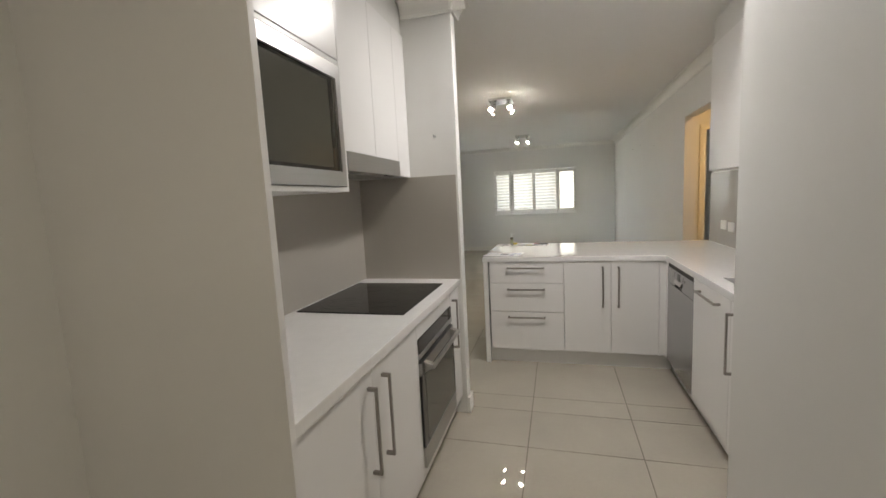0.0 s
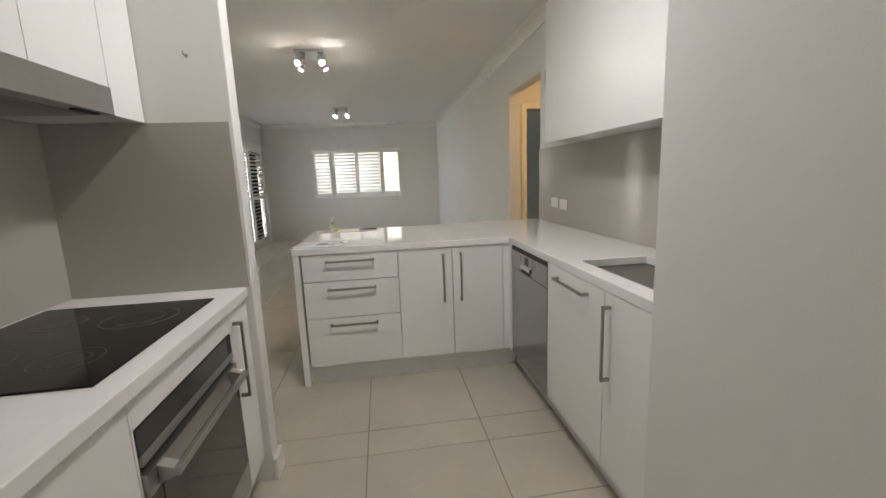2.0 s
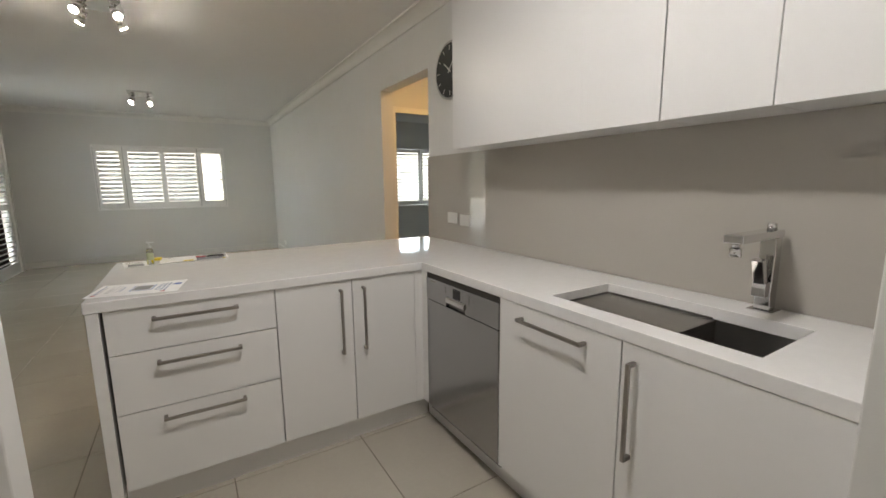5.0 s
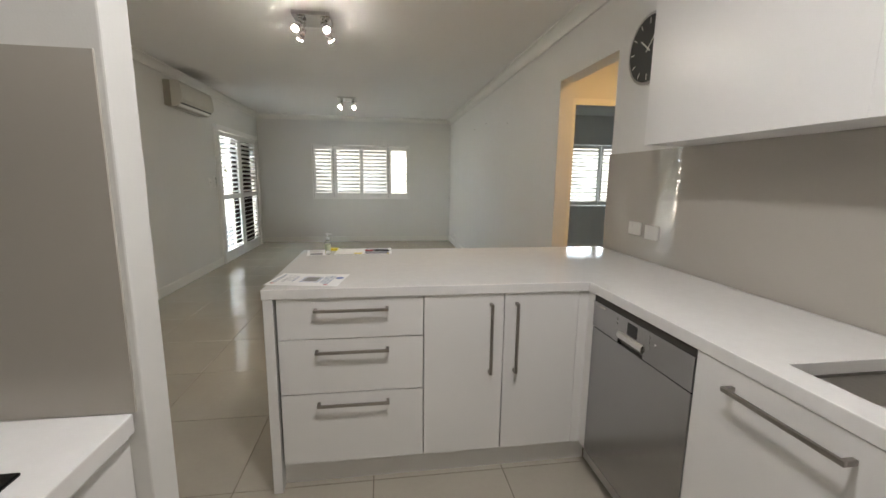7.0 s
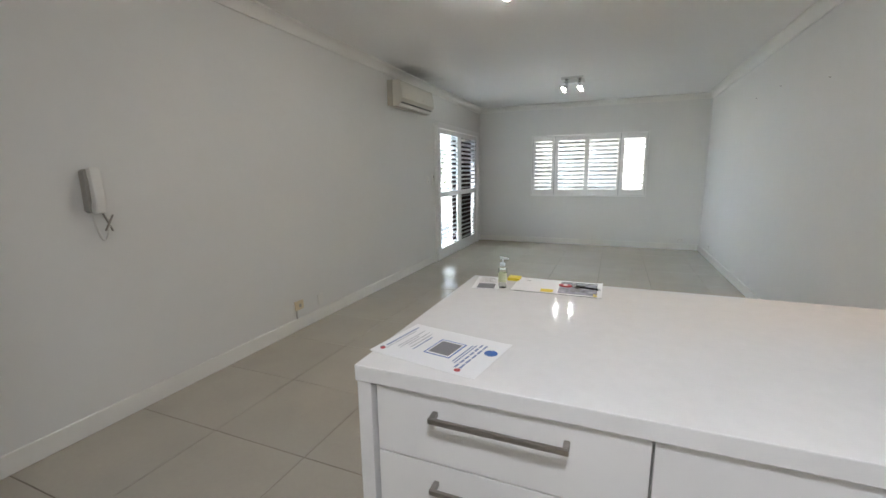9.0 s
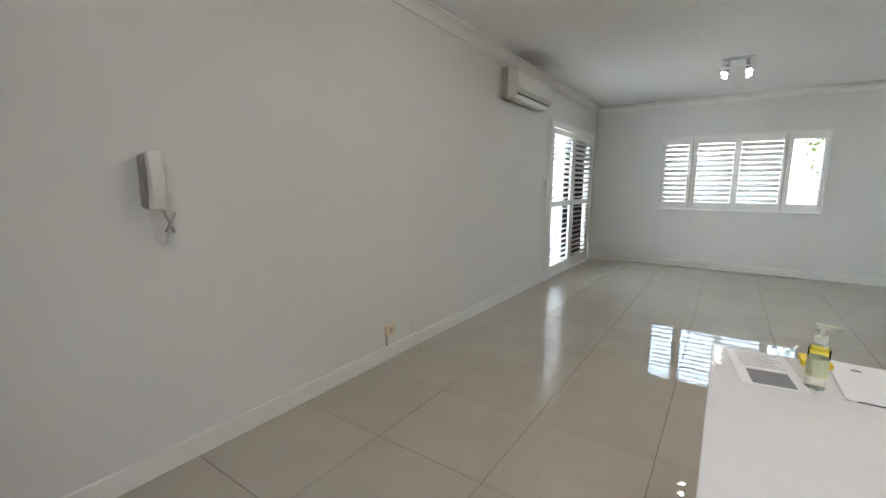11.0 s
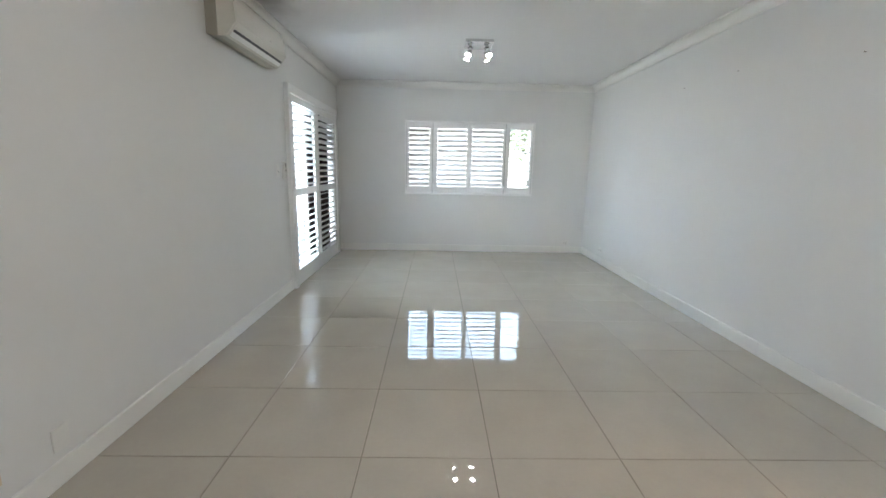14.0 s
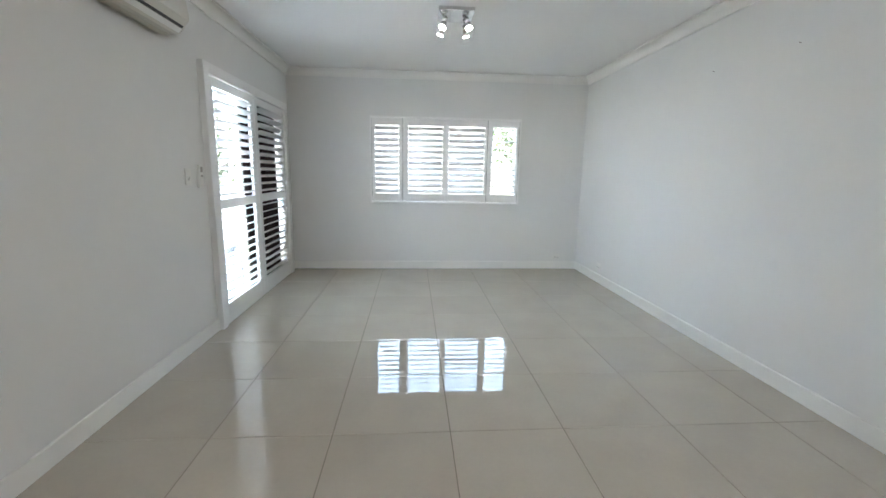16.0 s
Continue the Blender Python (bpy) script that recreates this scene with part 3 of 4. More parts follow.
bm = bmesh.new()
x0, x1, y0, y1, z0, z1, t = 1.470, 1.805, 1.400, 1.660, 0.655, 0.8655, 0.003
box(bm, x0, x1, y0, y1, z0, z0 + t)
for a, b, c, d in ((x0, x0 + t, y0, y1), (x1 - t, x1, y0, y1), (x0 + t, x1 - t, y0, y0 + t), (x0 + t, x1 - t, y1 - t, y1)):
    box(bm, a, b, c, d, z0 + t, z1)
part("bowl", bm, DARKSTEEL, sk)
# sloping drainer tray, falling towards the bowl
bm = bmesh.new()
prism(bm, [(1.661, 0.8615), (2.0635, 0.8615), (2.0635, 0.8685), (2.050, 0.8670), (1.672, 0.8640), (1.661, 0.8625)], "x", 1.4765, 1.7985)
part("drainer", bm, DRAINER, sk, "mid-grey brushed drainer tray")
bm = bmesh.new()
for a, b, c, d in ((1.4765, 1.481, 1.664, 2.0635), (1.794, 1.7985, 1.664, 2.0635), (1.481, 1.794, 2.059, 2.0635)):
    box(bm, a, b, c, d, 0.867, 0.874)
part("drainer_edge", bm, DARKSTEEL, sk)
bm = bmesh.new(); tube(bm, (1.64, 1.53, 0.662), (1.64, 1.53, 0.668), 0.045, seg=24); part("waste", bm, CHROME, sk)

tap = thing("mixer_tap", "square chrome mixer tap with a level spout", "tap")
block("base", (1.862, 1.932, 1.53, 1.60, BZ, 0.912), CHROME, tap, "", 0.001)
bm = bmesh.new(); box(bm, 1.878, 1.922, 1.543, 1.587, 0.912, 1.142); part("column", bm, CHROME, tap, "", 0.003)
bm = bmesh.new(); box(bm, 1.650, 1.925, 1.540, 1.590, 1.142, 1.166); part("spout", bm, CHROME, tap, "", 0.003)
bm = bmesh.new(); tube(bm, (1.672, 1.565, 1.142), (1.672, 1.565, 1.128), 0.010, seg=16); tube(bm, (1.672, 1.565, 1.128), (1.672, 1.565, 1.104), 0.015, seg=16)
part("aerator", bm, CHROME, tap)
bm = bmesh.new(); tube(bm, (1.897, 1.565, 1.166), (1.897, 1.565, 1.186), 0.013, seg=16); part("cap", bm, CHROME, tap)
bm = bmesh.new(); box(bm, 1.845, 1.878, 1.546, 1.584, 0.958, 1.005); part("cartridge", bm, CHROME, tap, "", 0.002)
bm = bmesh.new(); prism(bm, [(1.868, 0.985), (1.845, 1.000), (1.815, 1.075), (1.835, 1.082), (1.862, 1.010)], "y", 1.549, 1.581); part("lever", bm, CHROME, tap, "", 0.002)

# wall cabinets over the sink
UX = 1.713
grp = "wall cabinets over the sink"
for n, (a, b) in enumerate(((1.184, 1.527), (1.530, 1.840), (1.845, 2.1695), (2.1698, 3.090))):
    u = thing("wall_cabinet", "white laminate wall cabinet with a handleless door above the sink" if n < 3 else "wide white laminate wall cabinet at the end of the row", "cabinet", grp)
    block("body", (UX + 0.019, EX - 0.001, a, b, 1.516, 2.40), CARCASS, u)
    block("door", (UX, UX + 0.018, a, b, 1.514, 2.398), CAB, u, "", H if n < 2 else 0.0006)
bm = bmesh.new(); box(bm, UX + 0.012, EX, 1.18, 3.090, 2.402, CZ)
structure("bulkhead_sink", bm, PAINT, "painted bulkhead above the wall cabinets", "bulkhead")

# cooking run
LX = -0.002
tagged(block("tall_panel", (-0.64, 0.026, 0.279, 0.300, 0.0, CZ - 0.002), CAB, None, "", H), "tall white laminate end panel beside the fridge space", "panel")
bm = bmesh.new(); slab(bm, [-0.632, -0.58, -0.07, 0.012], [0.302, 1.24, 1.87, 2.043], set(), 0.861, 0.900)
tagged(part("cooking_benchtop", bm, STONE, None, "", 0.0025), "straight polished white stone benchtop round the cooktop", "benchtop")
lc = thing("base_cabinet", WHITE + "base cabinet with two doors beside the oven", "cabinet")
block("body", (-0.62, LX - 0.020, 0.302, 1.218, 0.125, 0.858), CARCASS, lc)
for a, b, hy in ((0.303, 0.757, 0.718), (0.760, 1.218, 0.832)):
    d = block("door", (LX - 0.018, LX, a, b, 0.128, 0.853), CAB, lc, "", H)
    bar_handle(d, (LX, hy, 0.648), 0.31, (1, 0, 0), (0, 0, 1))
oc = thing("oven_housing", "white laminate housing round the built-in oven", "cabinet")
block("side_panel", (-0.62, LX, 1.221, 1.229, 0.125, 0.858), CAB, oc)
block("side_panel", (-0.62, LX, 1.829, 1.837, 0.125, 0.858), CAB, oc)
block("filler_panel", (LX - 0.018, LX, 1.2295, 1.8285, 0.783, 0.855), CAB, oc, "", H)
block("lower_panel", (LX - 0.018, LX, 1.2295, 1.8285, 0.128, 0.160), CAB, oc, "", H)
nc = thing("narrow_cabinet", "narrow white laminate base cabinet at the bench end", "cabinet")
block("body", (-0.62, LX - 0.020, 1.840, 2.046, 0.125, 0.858), CARCASS, nc)
d = block("door", (LX - 0.018, LX, 1.840, 2.046, 0.128, 0.853), CAB, nc, "", H)
bar_handle(d, (LX, 1.872, 0.660), 0.30, (1, 0, 0), (0, 0, 1))

ov = thing("oven", "built-in stainless steel oven with a dark glass door and bar handle", "oven")
block("body", (-0.55, LX - 0.02, 1.232, 1.826, 0.166, 0.775), DARKSTEEL, ov)
block("control_panel", (LX - 0.02, LX + 0.004, 1.231, 1.827, 0.715, 0.780), OVENGLASS, ov, "dark glass control strip", 0.001)
block("trim", (LX - 0.02, LX + 0.006, 1.231, 1.827, 0.690, 0.714), STEELH, ov, "brushed steel trim", 0.001)
block("vent", (LX - 0.02, LX - 0.006, 1.235, 1.823, 0.672, 0.690), SHADOWGAP, ov)
od = block("door", (LX - 0.02, LX + 0.012, 1.231, 1.827, 0.612, 0.670), STEELH, ov, "brushed steel door rail")
block("lower_rail", (LX - 0.02, LX + 0.012, 1.231, 1.827, 0.164, 0.262), STEELH, od, "brushed steel lower rail")
block("glass", (LX - 0.018, LX + 0.011, 1.231, 1.827, 0.263, 0.611), OVENGLASS, od, "dark oven glass")
block("window", (LX + 0.0105, LX + 0.0125, 1.286, 1.772, 0.272, 0.604), OVENWINDOW, od, "smoky see-through window")
bm = bmesh.new()
box(bm, LX + 0.048, LX + 0.062, 1.268, 1.790, 0.634, 0.656)
for y in (1.268, 1.758):
    prism(bm, [(LX + 0.012, 0.668), (LX + 0.012, 0.615), (LX + 0.050, 0.634), (LX + 0.050, 0.656)], "y", y, y + 0.032)
part("handle", bm, STEELH, od, "broad steel bar handle", 0.002)

ct = thing("cooktop", "black ceramic glass cooktop set in the white stone", "cooktop")
block("glass", (-0.605, -0.055, 1.217, 1.882, 0.9, 0.906), BLACKGLASS, ct, "", 0.002)
for cx, cy, r in ((-0.21, 1.38, 0.075), (-0.21, 1.70, 0.105), (-0.45, 1.38, 0.105), (-0.45, 1.70, 0.075)):
    for rr in (r, r * 0.62):
        bm = bmesh.new()
        pts = [[bm.verts.new((cx + q * math.cos(t), cy + q * math.sin(t), 0.9065)) for t in (2 * math.pi * k / 48 for k in range(48))] for q in (rr - 0.0012, rr + 0.0012)]
        for k in range(48):
            bm.faces.new((pts[0][k], pts[1][k], pts[1][(k + 1) % 48], pts[0][(k + 1) % 48]))
        part("ring", bm, RING, ct)

MX = -0.098
mc = thing("microwave_cabinet", "white laminate wall cabinet framing a built-in microwave", "cabinet")
bm = bmesh.new()
box(bm, -0.632, MX, 0.301, 0.883, 1.450, 1.466); box(bm, -0.632, MX, 0.867, 0.883, 1.466, 2.40); box(bm, -0.632, MX, 0.301, 0.867, 1.875, 1.890)
part("body", bm, CAB, mc, "", H)
block("door", (MX - 0.018, MX, 0.302, 0.866, 1.893, 2.398), CAB, mc, "", H)
mw = thing("microwave", "built-in microwave with a broad stainless steel trim and dark glass door", "microwave")
bm = bmesh.new()
for a, b, c, d in ((0.303, 0.860, 1.468, 1.518), (0.303, 0.860, 1.824, 1.870), (0.303, 0.306, 1.518, 1.824), (0.832, 0.860, 1.518, 1.824)):
    box(bm, MX - 0.02, MX + 0.006, a, b, c, d)
part("trim", bm, STEELH, mw, "brushed steel trim", 0.0)
block("door", (MX - 0.02, MX - 0.004, 0.306, 0.832, 1.518, 1.824), MWGLASS, mw, "dark glass door")
bm = bmesh.new()
for a, b, c, d in ((0.306, 0.832, 1.518, 1.530), (0.306, 0.832, 1.812, 1.824), (0.796, 0.832, 1.530, 1.812)):
    box(bm, MX - 0.0045, MX - 0.0025, a, b, c, d)
part("door_border", bm, OVENGLASS, mw, "black glass border")
block("body", (-0.60, MX - 0.021, 0.32, 0.85, 1.47, 1.868), DARKSTEEL, mw)

HX = -0.278
grp = "wall cabinets over the cooktop"
for n, (a, b, z) in enumerate(((0.886, 1.219, 1.553), (1.222, 1.540, 1.640), (1.543, 1.857, 1.640), (1.860, 2.046, 1.553))):
    u = thing("wall_cabinet", ("white laminate wall cabinet beside the microwave", "white laminate wall cabinet above the rangehood", "white laminate wall cabinet above the rangehood", "narrow white laminate wall cabinet at the wall end")[n], "cabinet", grp)
    block("body", (-0.632, HX - 0.019, a, b, z + 0.002, 2.40), CARCASS, u)
    block("door", (HX - 0.018, HX, a, b, z, 2.398), CAB, u, "", H)
bm = bmesh.new(); box(bm, -0.64, HX - 0.012, 0.30, 2.05, 2.402, CZ); box(bm, HX - 0.012, MX - 0.012, 0.30, 0.883, 2.402, CZ)
structure("bulkhead_cooking", bm, PAINT, "painted bulkhead above the wall cabinets", "bulkhead")
rh = thing("rangehood", "slide-out rangehood with a brushed steel front lip", "rangehood")
block("front", (HX - 0.012, HX + 0.008, 1.222, 1.853, 1.553, 1.638), STEELH, rh, "brushed steel front", 0.001)
block("body", (-0.60, HX - 0.013, 1.225, 1.850, 1.556, 1.636), GREYPLASTIC, rh, "", 0.001)
block("filter", (-0.55, HX - 0.06, 1.26, 1.815, 1.548, 1.5555), STEELH, rh, "grey mesh filter")
block("switch", (HX - 0.04, HX - 0.018, 1.72, 1.82, 1.550, 1.5555), BLACKPLASTIC, rh)
bm = bmesh.new(); tube(bm, (-0.107, 2.05, 1.79), (-0.107, 2.030, 1.79), 0.004, seg=10); tube(bm, (-0.107, 2.030, 1.79), (-0.107, 2.026, 1.803), 0.004, seg=10); tube(bm, (-0.107, 2.05, 1.79), (-0.107, 2.046, 1.79), 0.009, seg=12)
tagged(part("wall_hook", bm, CHROME), "small metal hook screwed into the wall", "hook")


# ---- fixtures ----
def plate(name, label, category, centre, face, w, h, material, switches=1, group="", slots=True):
    """A wall plate. face: 'x+', 'x-' or 'y-', the way that it looks."""
    t = thing(name, label, category, group)
    x, y, z = centre

    def slot(u0, u1, a, b, d0, d1):
        if face == "x+":
            return (x + d0, x + d1, y + u0, y + u1, z + a, z + b)
        if face == "x-":
            return (x - d1, x - d0, y + u0, y + u1, z + a, z + b)
        return (x + u0, x + u1, y - d1, y - d0, z + a, z + b)
    block("plate", slot(-w / 2, w / 2, -h / 2, h / 2, 0, 0.009), material, t, "", 0.003)
    for k in range(switches):
        u = (k - (switches - 1) / 2) * w * 0.4
        block("rocker", slot(u - 0.006, u + 0.006, h * 0.12, h * 0.36, 0.009, 0.012), material, t, "", 0.001)
        for du in (-0.008, 0.008) if slots else ():
            block("slot", slot(u + du - 0.0018, u + du + 0.0018, -h * 0.2, 0.0, 0.0088, 0.0094), SHADOWGAP, t)
    return t


SXF = EX - 0.007
plate("power_outlet", "white double power outlet on the glass splashback", "power outlet", (SXF, 3.455, 1.078), "x-", 0.116, 0.076, PLASTIC, 2, "splashback outlets", False)
plate("power_outlet", "white double power outlet on the glass splashback", "power outlet", (SXF, 3.300, 1.070), "x-", 0.116, 0.076, PLASTIC, 2, "splashback outlets", False)
ao = thing("aerial_outlet", "yellowed ivory phone outlet plate above the skirting with a grey lead", "wall socket")
block("plate", (WX, WX + 0.018, 4.852, 4.950, 0.182, 0.262), IVORY, ao, "", 0.004)
block("socket", (WX + 0.016, WX + 0.021, 4.893, 4.917, 0.205, 0.235), GREYPLASTIC, ao, "", 0.001)
bm = bmesh.new(); tube(bm, (WX + 0.006, 4.868, 0.184), (WX + 0.006, 4.868, 0.106), 0.006, seg=8); part("lead", bm, GREYPLASTIC, ao)
plate("wall_socket", "white wall socket plate above the skirting", "wall socket", (WX, 5.195, 0.195), "x+", 0.075, 0.10, PLASTIC, 0)
plate("wall_socket", "white wall socket plate near the room corner", "wall socket", (1.668, NY, 0.17), "y-", 0.11, 0.07, PLASTIC, 2)
plate("wall_socket", "white wall socket plate low on the painted wall", "wall socket", (EX, 9.5, 0.20), "x-", 0.11, 0.07, PLASTIC, 2)
plate("light_switch", "white light switch plate beside the balcony door", "light switch", (WX, 7.735, 1.258), "x+", 0.075, 0.118, PLASTIC, 1)
rc = thing("remote_control", "white air conditioner remote in its wall holder", "remote control")
block("holder", (WX, WX + 0.022, 7.855, 7.912, 1.175, 1.27), PLASTIC, rc, "", 0.003)
block("body", (WX + 0.006, WX + 0.028, 7.860, 7.907, 1.20, 1.345), PLASTIC, rc, "", 0.005)
block("screen", (WX + 0.028, WX + 0.029, 7.866, 7.901, 1.29, 1.33), GREYPLASTIC, rc)
for k in range(3):
    block("button", (WX + 0.028, WX + 0.0305, 7.868 + 0.011 * k, 7.876 + 0.011 * k, 1.255, 1.268), GREYPLASTIC, rc)
for y, z in ((7.12, 2.12), (7.85, 2.12), (6.1, 2.0)):
    bm = bmesh.new(); tube(bm, (EX, y, z), (EX - 0.012, y, z + 0.003), 0.0035, seg=8)
    tagged(part("picture_nail", bm, HANDLE), "small dark picture nail standing out of the wall", "nail", "picture nails")

ic = thing("intercom_handset", "white intercom handset on the wall with its cord hanging", "intercom")
bm = bmesh.new()
ring = []
for k in range(24):  # rounded wall base
    q = 2 * math.pi * k / 24
    ring.append((3.437 + 0.026 * math.cos(q), 1.285 + 0.092 * (1 if math.sin(q) > 0 else -1) + 0.022 * math.sin(q)))
prism(bm, ring, "x", WX, WX + 0.046)
# grey colour of the base puts in the shade seen on its side
part("base", bm, GREYPLASTIC, ic, "base coloured grey to show its shaded side", 0.004)
prof = []
for k in range(13):  # outer curve, ear to mouth
    f = k / 12
    prof.append((WX + 0.078 + 0.022 * math.sin(math.pi * (0.12 + 0.76 * f)) - 0.004 * math.sin(2 * math.pi * f), 1.408 - 0.236 * f))
prof += [(WX + 0.050, 1.172), (WX + 0.050, 1.215), (WX + 0.060, 1.235), (WX + 0.060, 1.340), (WX + 0.050, 1.362), (WX + 0.050, 1.402)]
bm = bmesh.new(); prism(bm, prof, "y", 3.418, 3.470)
part("handset", bm, PLASTIC, ic, "", 0.009)
cv = bpy.data.curves.new("cord", "CURVE")
cv.dimensions, cv.bevel_depth, cv.bevel_resolution = "3D", 0.0028, 2
sp = cv.splines.new("POLY")
pts = []
for k in range(160):
    t = k / 159
    a = math.pi * t
    pts.append((WX + 0.030 + 0.005 * math.cos(k * 1.3), 3.428 + 0.078 * t + 0.005 * math.sin(k * 1.3), 1.185 - 0.05 * t - 0.135 * math.sin(a) ** 0.8))
sp.points.add(len(pts) - 1)
for q, p in zip(sp.points, pts):
    q.co = (*p, 1)
cord = new("cord", cv)
cv.materials.append(PLASTIC)
cord.parent = ic
bm = bmesh.new(); tube(bm, (WX + 0.030, 3.480, 1.165), (WX + 0.030, 3.515, 1.070), 0.005, seg=8); tube(bm, (WX + 0.036, 3.522, 1.155), (WX + 0.036, 3.478, 1.075), 0.005, seg=8)
part("cord_tie", bm, GREYPLASTIC, ic)

ac = thing("air_conditioner", "off-white split air conditioner mounted high on the wall", "air conditioner")
AY0, AY1 = 6.615, 7.545
bm = bmesh.new(); prism(bm, [(WX, 2.148), (WX, 2.432), (WX + 0.072, 2.432), (WX + 0.074, 2.142), (WX + 0.05, 2.136)], "y", AY0, AY1)
part("rear_case", bm, ACREAR, ac, "beige rear casing", 0.004)
prof = [(WX + 0.075, 2.139), (WX + 0.075, 2.430), (WX + 0.150, 2.430)]
for k in range(9):  # bowed front, tucked in below
    q = math.pi / 2 * k / 8
    prof.append((WX + 0.150 + 0.050 * math.sin(q) ** 0.7, 2.226 + 0.204 * math.cos(q) ** 1.6))
prof += [(WX + 0.186, 2.212), (WX + 0.140, 2.152), (WX + 0.118, 2.140)]
bm = bmesh.new(); prism(bm, prof, "y", AY0 + 0.002, AY1 - 0.002); part("body", bm, ACBODY, ac, "", 0.004)
bm = bmesh.new(); prism(bm, [(WX + 0.190, 2.222), (WX + 0.166, 2.189), (WX + 0.171, 2.185), (WX + 0.197, 2.219)], "y", AY0 + 0.03, AY1 - 0.03); part("louvre", bm, ACBODY, ac, "glossy cream louvre", 0.001)
bm = bmesh.new(); prism(bm, [(WX + 0.168, 2.192), (WX + 0.158, 2.178), (WX + 0.163, 2.174), (WX + 0.174, 2.188)], "y", AY0 + 0.04, AY1 - 0.03); part("outlet_slot", bm, BLACKPLASTIC, ac, "black outlet slot")
bm = bmesh.new(); prism(bm, [(WX + 0.158, 2.174), (WX + 0.138, 2.150), (WX + 0.142, 2.147), (WX + 0.163, 2.171)], "y", AY0 + 0.03, AY1 - 0.03); part("lower_vane", bm, PLASTIC, ac, "", 0.001)
bm = bmesh.new(); box(bm, WX + 0.197, WX + 0.2015, 7.19, 7.205, 2.262, 2.270); part("badge", bm, GREYPLASTIC, ac)


def spot_light(cx, cy, aims, bulb, label):
    f = thing("ceiling_spotlight", label, "ceiling light", "four-lamp ceiling spotlights")
    f.location = (cx, cy, 0)
    bm = bmesh.new(); box(bm, -0.14, 0.14, -0.14, 0.14, CZ - 0.028, CZ); part("plate", bm, CHROME, f, "chrome ceiling plate", 0.003)
    for (hx, hy), aim in zip(((-0.085, -0.085), (0.085, -0.085), (-0.085, 0.085), (0.085, 0.085)), aims):
        top = Vector((hx, hy, CZ - 0.028))
        d = Vector(aim).normalized()
        piv = top - Vector((0, 0, 0.045))
        bm = bmesh.new(); tube(bm, top, piv, 0.008, seg=12); tube(bm, top, top - Vector((0, 0, 0.008)), 0.018, seg=16)
        arm = part("arm", bm, CHROME, f)
        bm = bmesh.new(); tube(bm, piv - d * 0.012, piv + d * 0.035, 0.018, 0.022, seg=18); tube(bm, piv + d * 0.035, piv + d * 0.075, 0.022, 0.030, seg=18)
        head = part("head", bm, CHROME, f)
        bm = bmesh.new(); tube(bm, piv + d * 0.0755, piv + d * 0.080, 0.025, 0.023, seg=18); part("bulb", bm, bulb, head, "lit halogen bulb")
    return f


spot_light(-0.03, 4.85, ((-0.55, -0.8, -1.05), (0.6, -0.8, -1.0), (-0.7, 0.5, -1.1), (0.7, 0.4, -1.05)), BULB, "chrome ceiling plate with four lit spotlights over the dining end")
spot_light(-0.03, 8.21, ((-0.5, -0.3, -1.4), (0.3, -0.45, -1.4), (-0.6, 0.4, -1.4), (0.35, 0.45, -1.4)), BULBLOW, "chrome ceiling plate with four lit spotlights over the living end")
def oyster(x, y, label, lit):
    t = thing("ceiling_light", label, "ceiling light", "round ceiling lights")
    bm = bmesh.new(); tube(bm, (x, y, CZ), (x, y, CZ - 0.018), 0.17, 0.165, seg=40); part("rim", bm, PLASTIC, t)
    bm = bmesh.new(); tube(bm, (x, y, CZ - 0.018), (x, y, CZ - 0.028), 0.155, 0.145, seg=40); part("diffuser", bm, lit, t)


oyster(0.72, 1.86, "round white ceiling light over the kitchen", DIFFUSER)
# unseen fitting made up to go with the assumed passage lamp
oyster(0.85, -0.95, "round white ceiling light added unseen in the passage", DIFFUSER)
oyster(2.75, 4.1, "round warm ceiling light in the lobby", WARMDIFF)

ck = thing("wall_clock", "round wall clock with a black face and silver rim", "clock")
CY, CZK = 3.445, 2.055
bm = bmesh.new(); tube(bm, (EX, CY, CZK), (EX - 0.03, CY, CZK), 0.185, seg=48)
part("rim", bm, CHROME, ck, "silver rim")
bm = bmesh.new(); tube(bm, (EX - 0.0302, CY, CZK), (EX - 0.032, CY, CZK), 0.170, seg=48); part("face", bm, CLOCKFACE, ck, "black face")


def dial_bar(name, ang, r0, r1, w, depth):
    bm = bmesh.new()
    u = Vector((0, -math.sin(ang), math.cos(ang))); v = Vector((0, -math.cos(ang), -math.sin(ang)))
    c = Vector((EX - depth, CY, CZK)); n = Vector((-0.0015, 0, 0))
    vs = [bm.verts.new(c + u * r + v * s + k * n) for k in (0, 1) for r in (r0, r1) for s in (-w, w)]
    for f in ((0, 1, 3, 2), (4, 6, 7, 5), (0, 4, 5, 1), (2, 3, 7, 6), (0, 2, 6, 4), (1, 5, 7, 3)):
        bm.faces.new([vs[i] for i in f])
    part(name, bm, PLASTIC, ck)


for k in range(12):
    dial_bar("hour_mark", k * math.pi / 6, 0.128, 0.158, 0.0025, 0.032)
dial_bar("hour_hand", -0.9, -0.02, 0.085, 0.004, 0.034)
dial_bar("minute_hand", 0.75, -0.02, 0.13, 0.003, 0.0365)


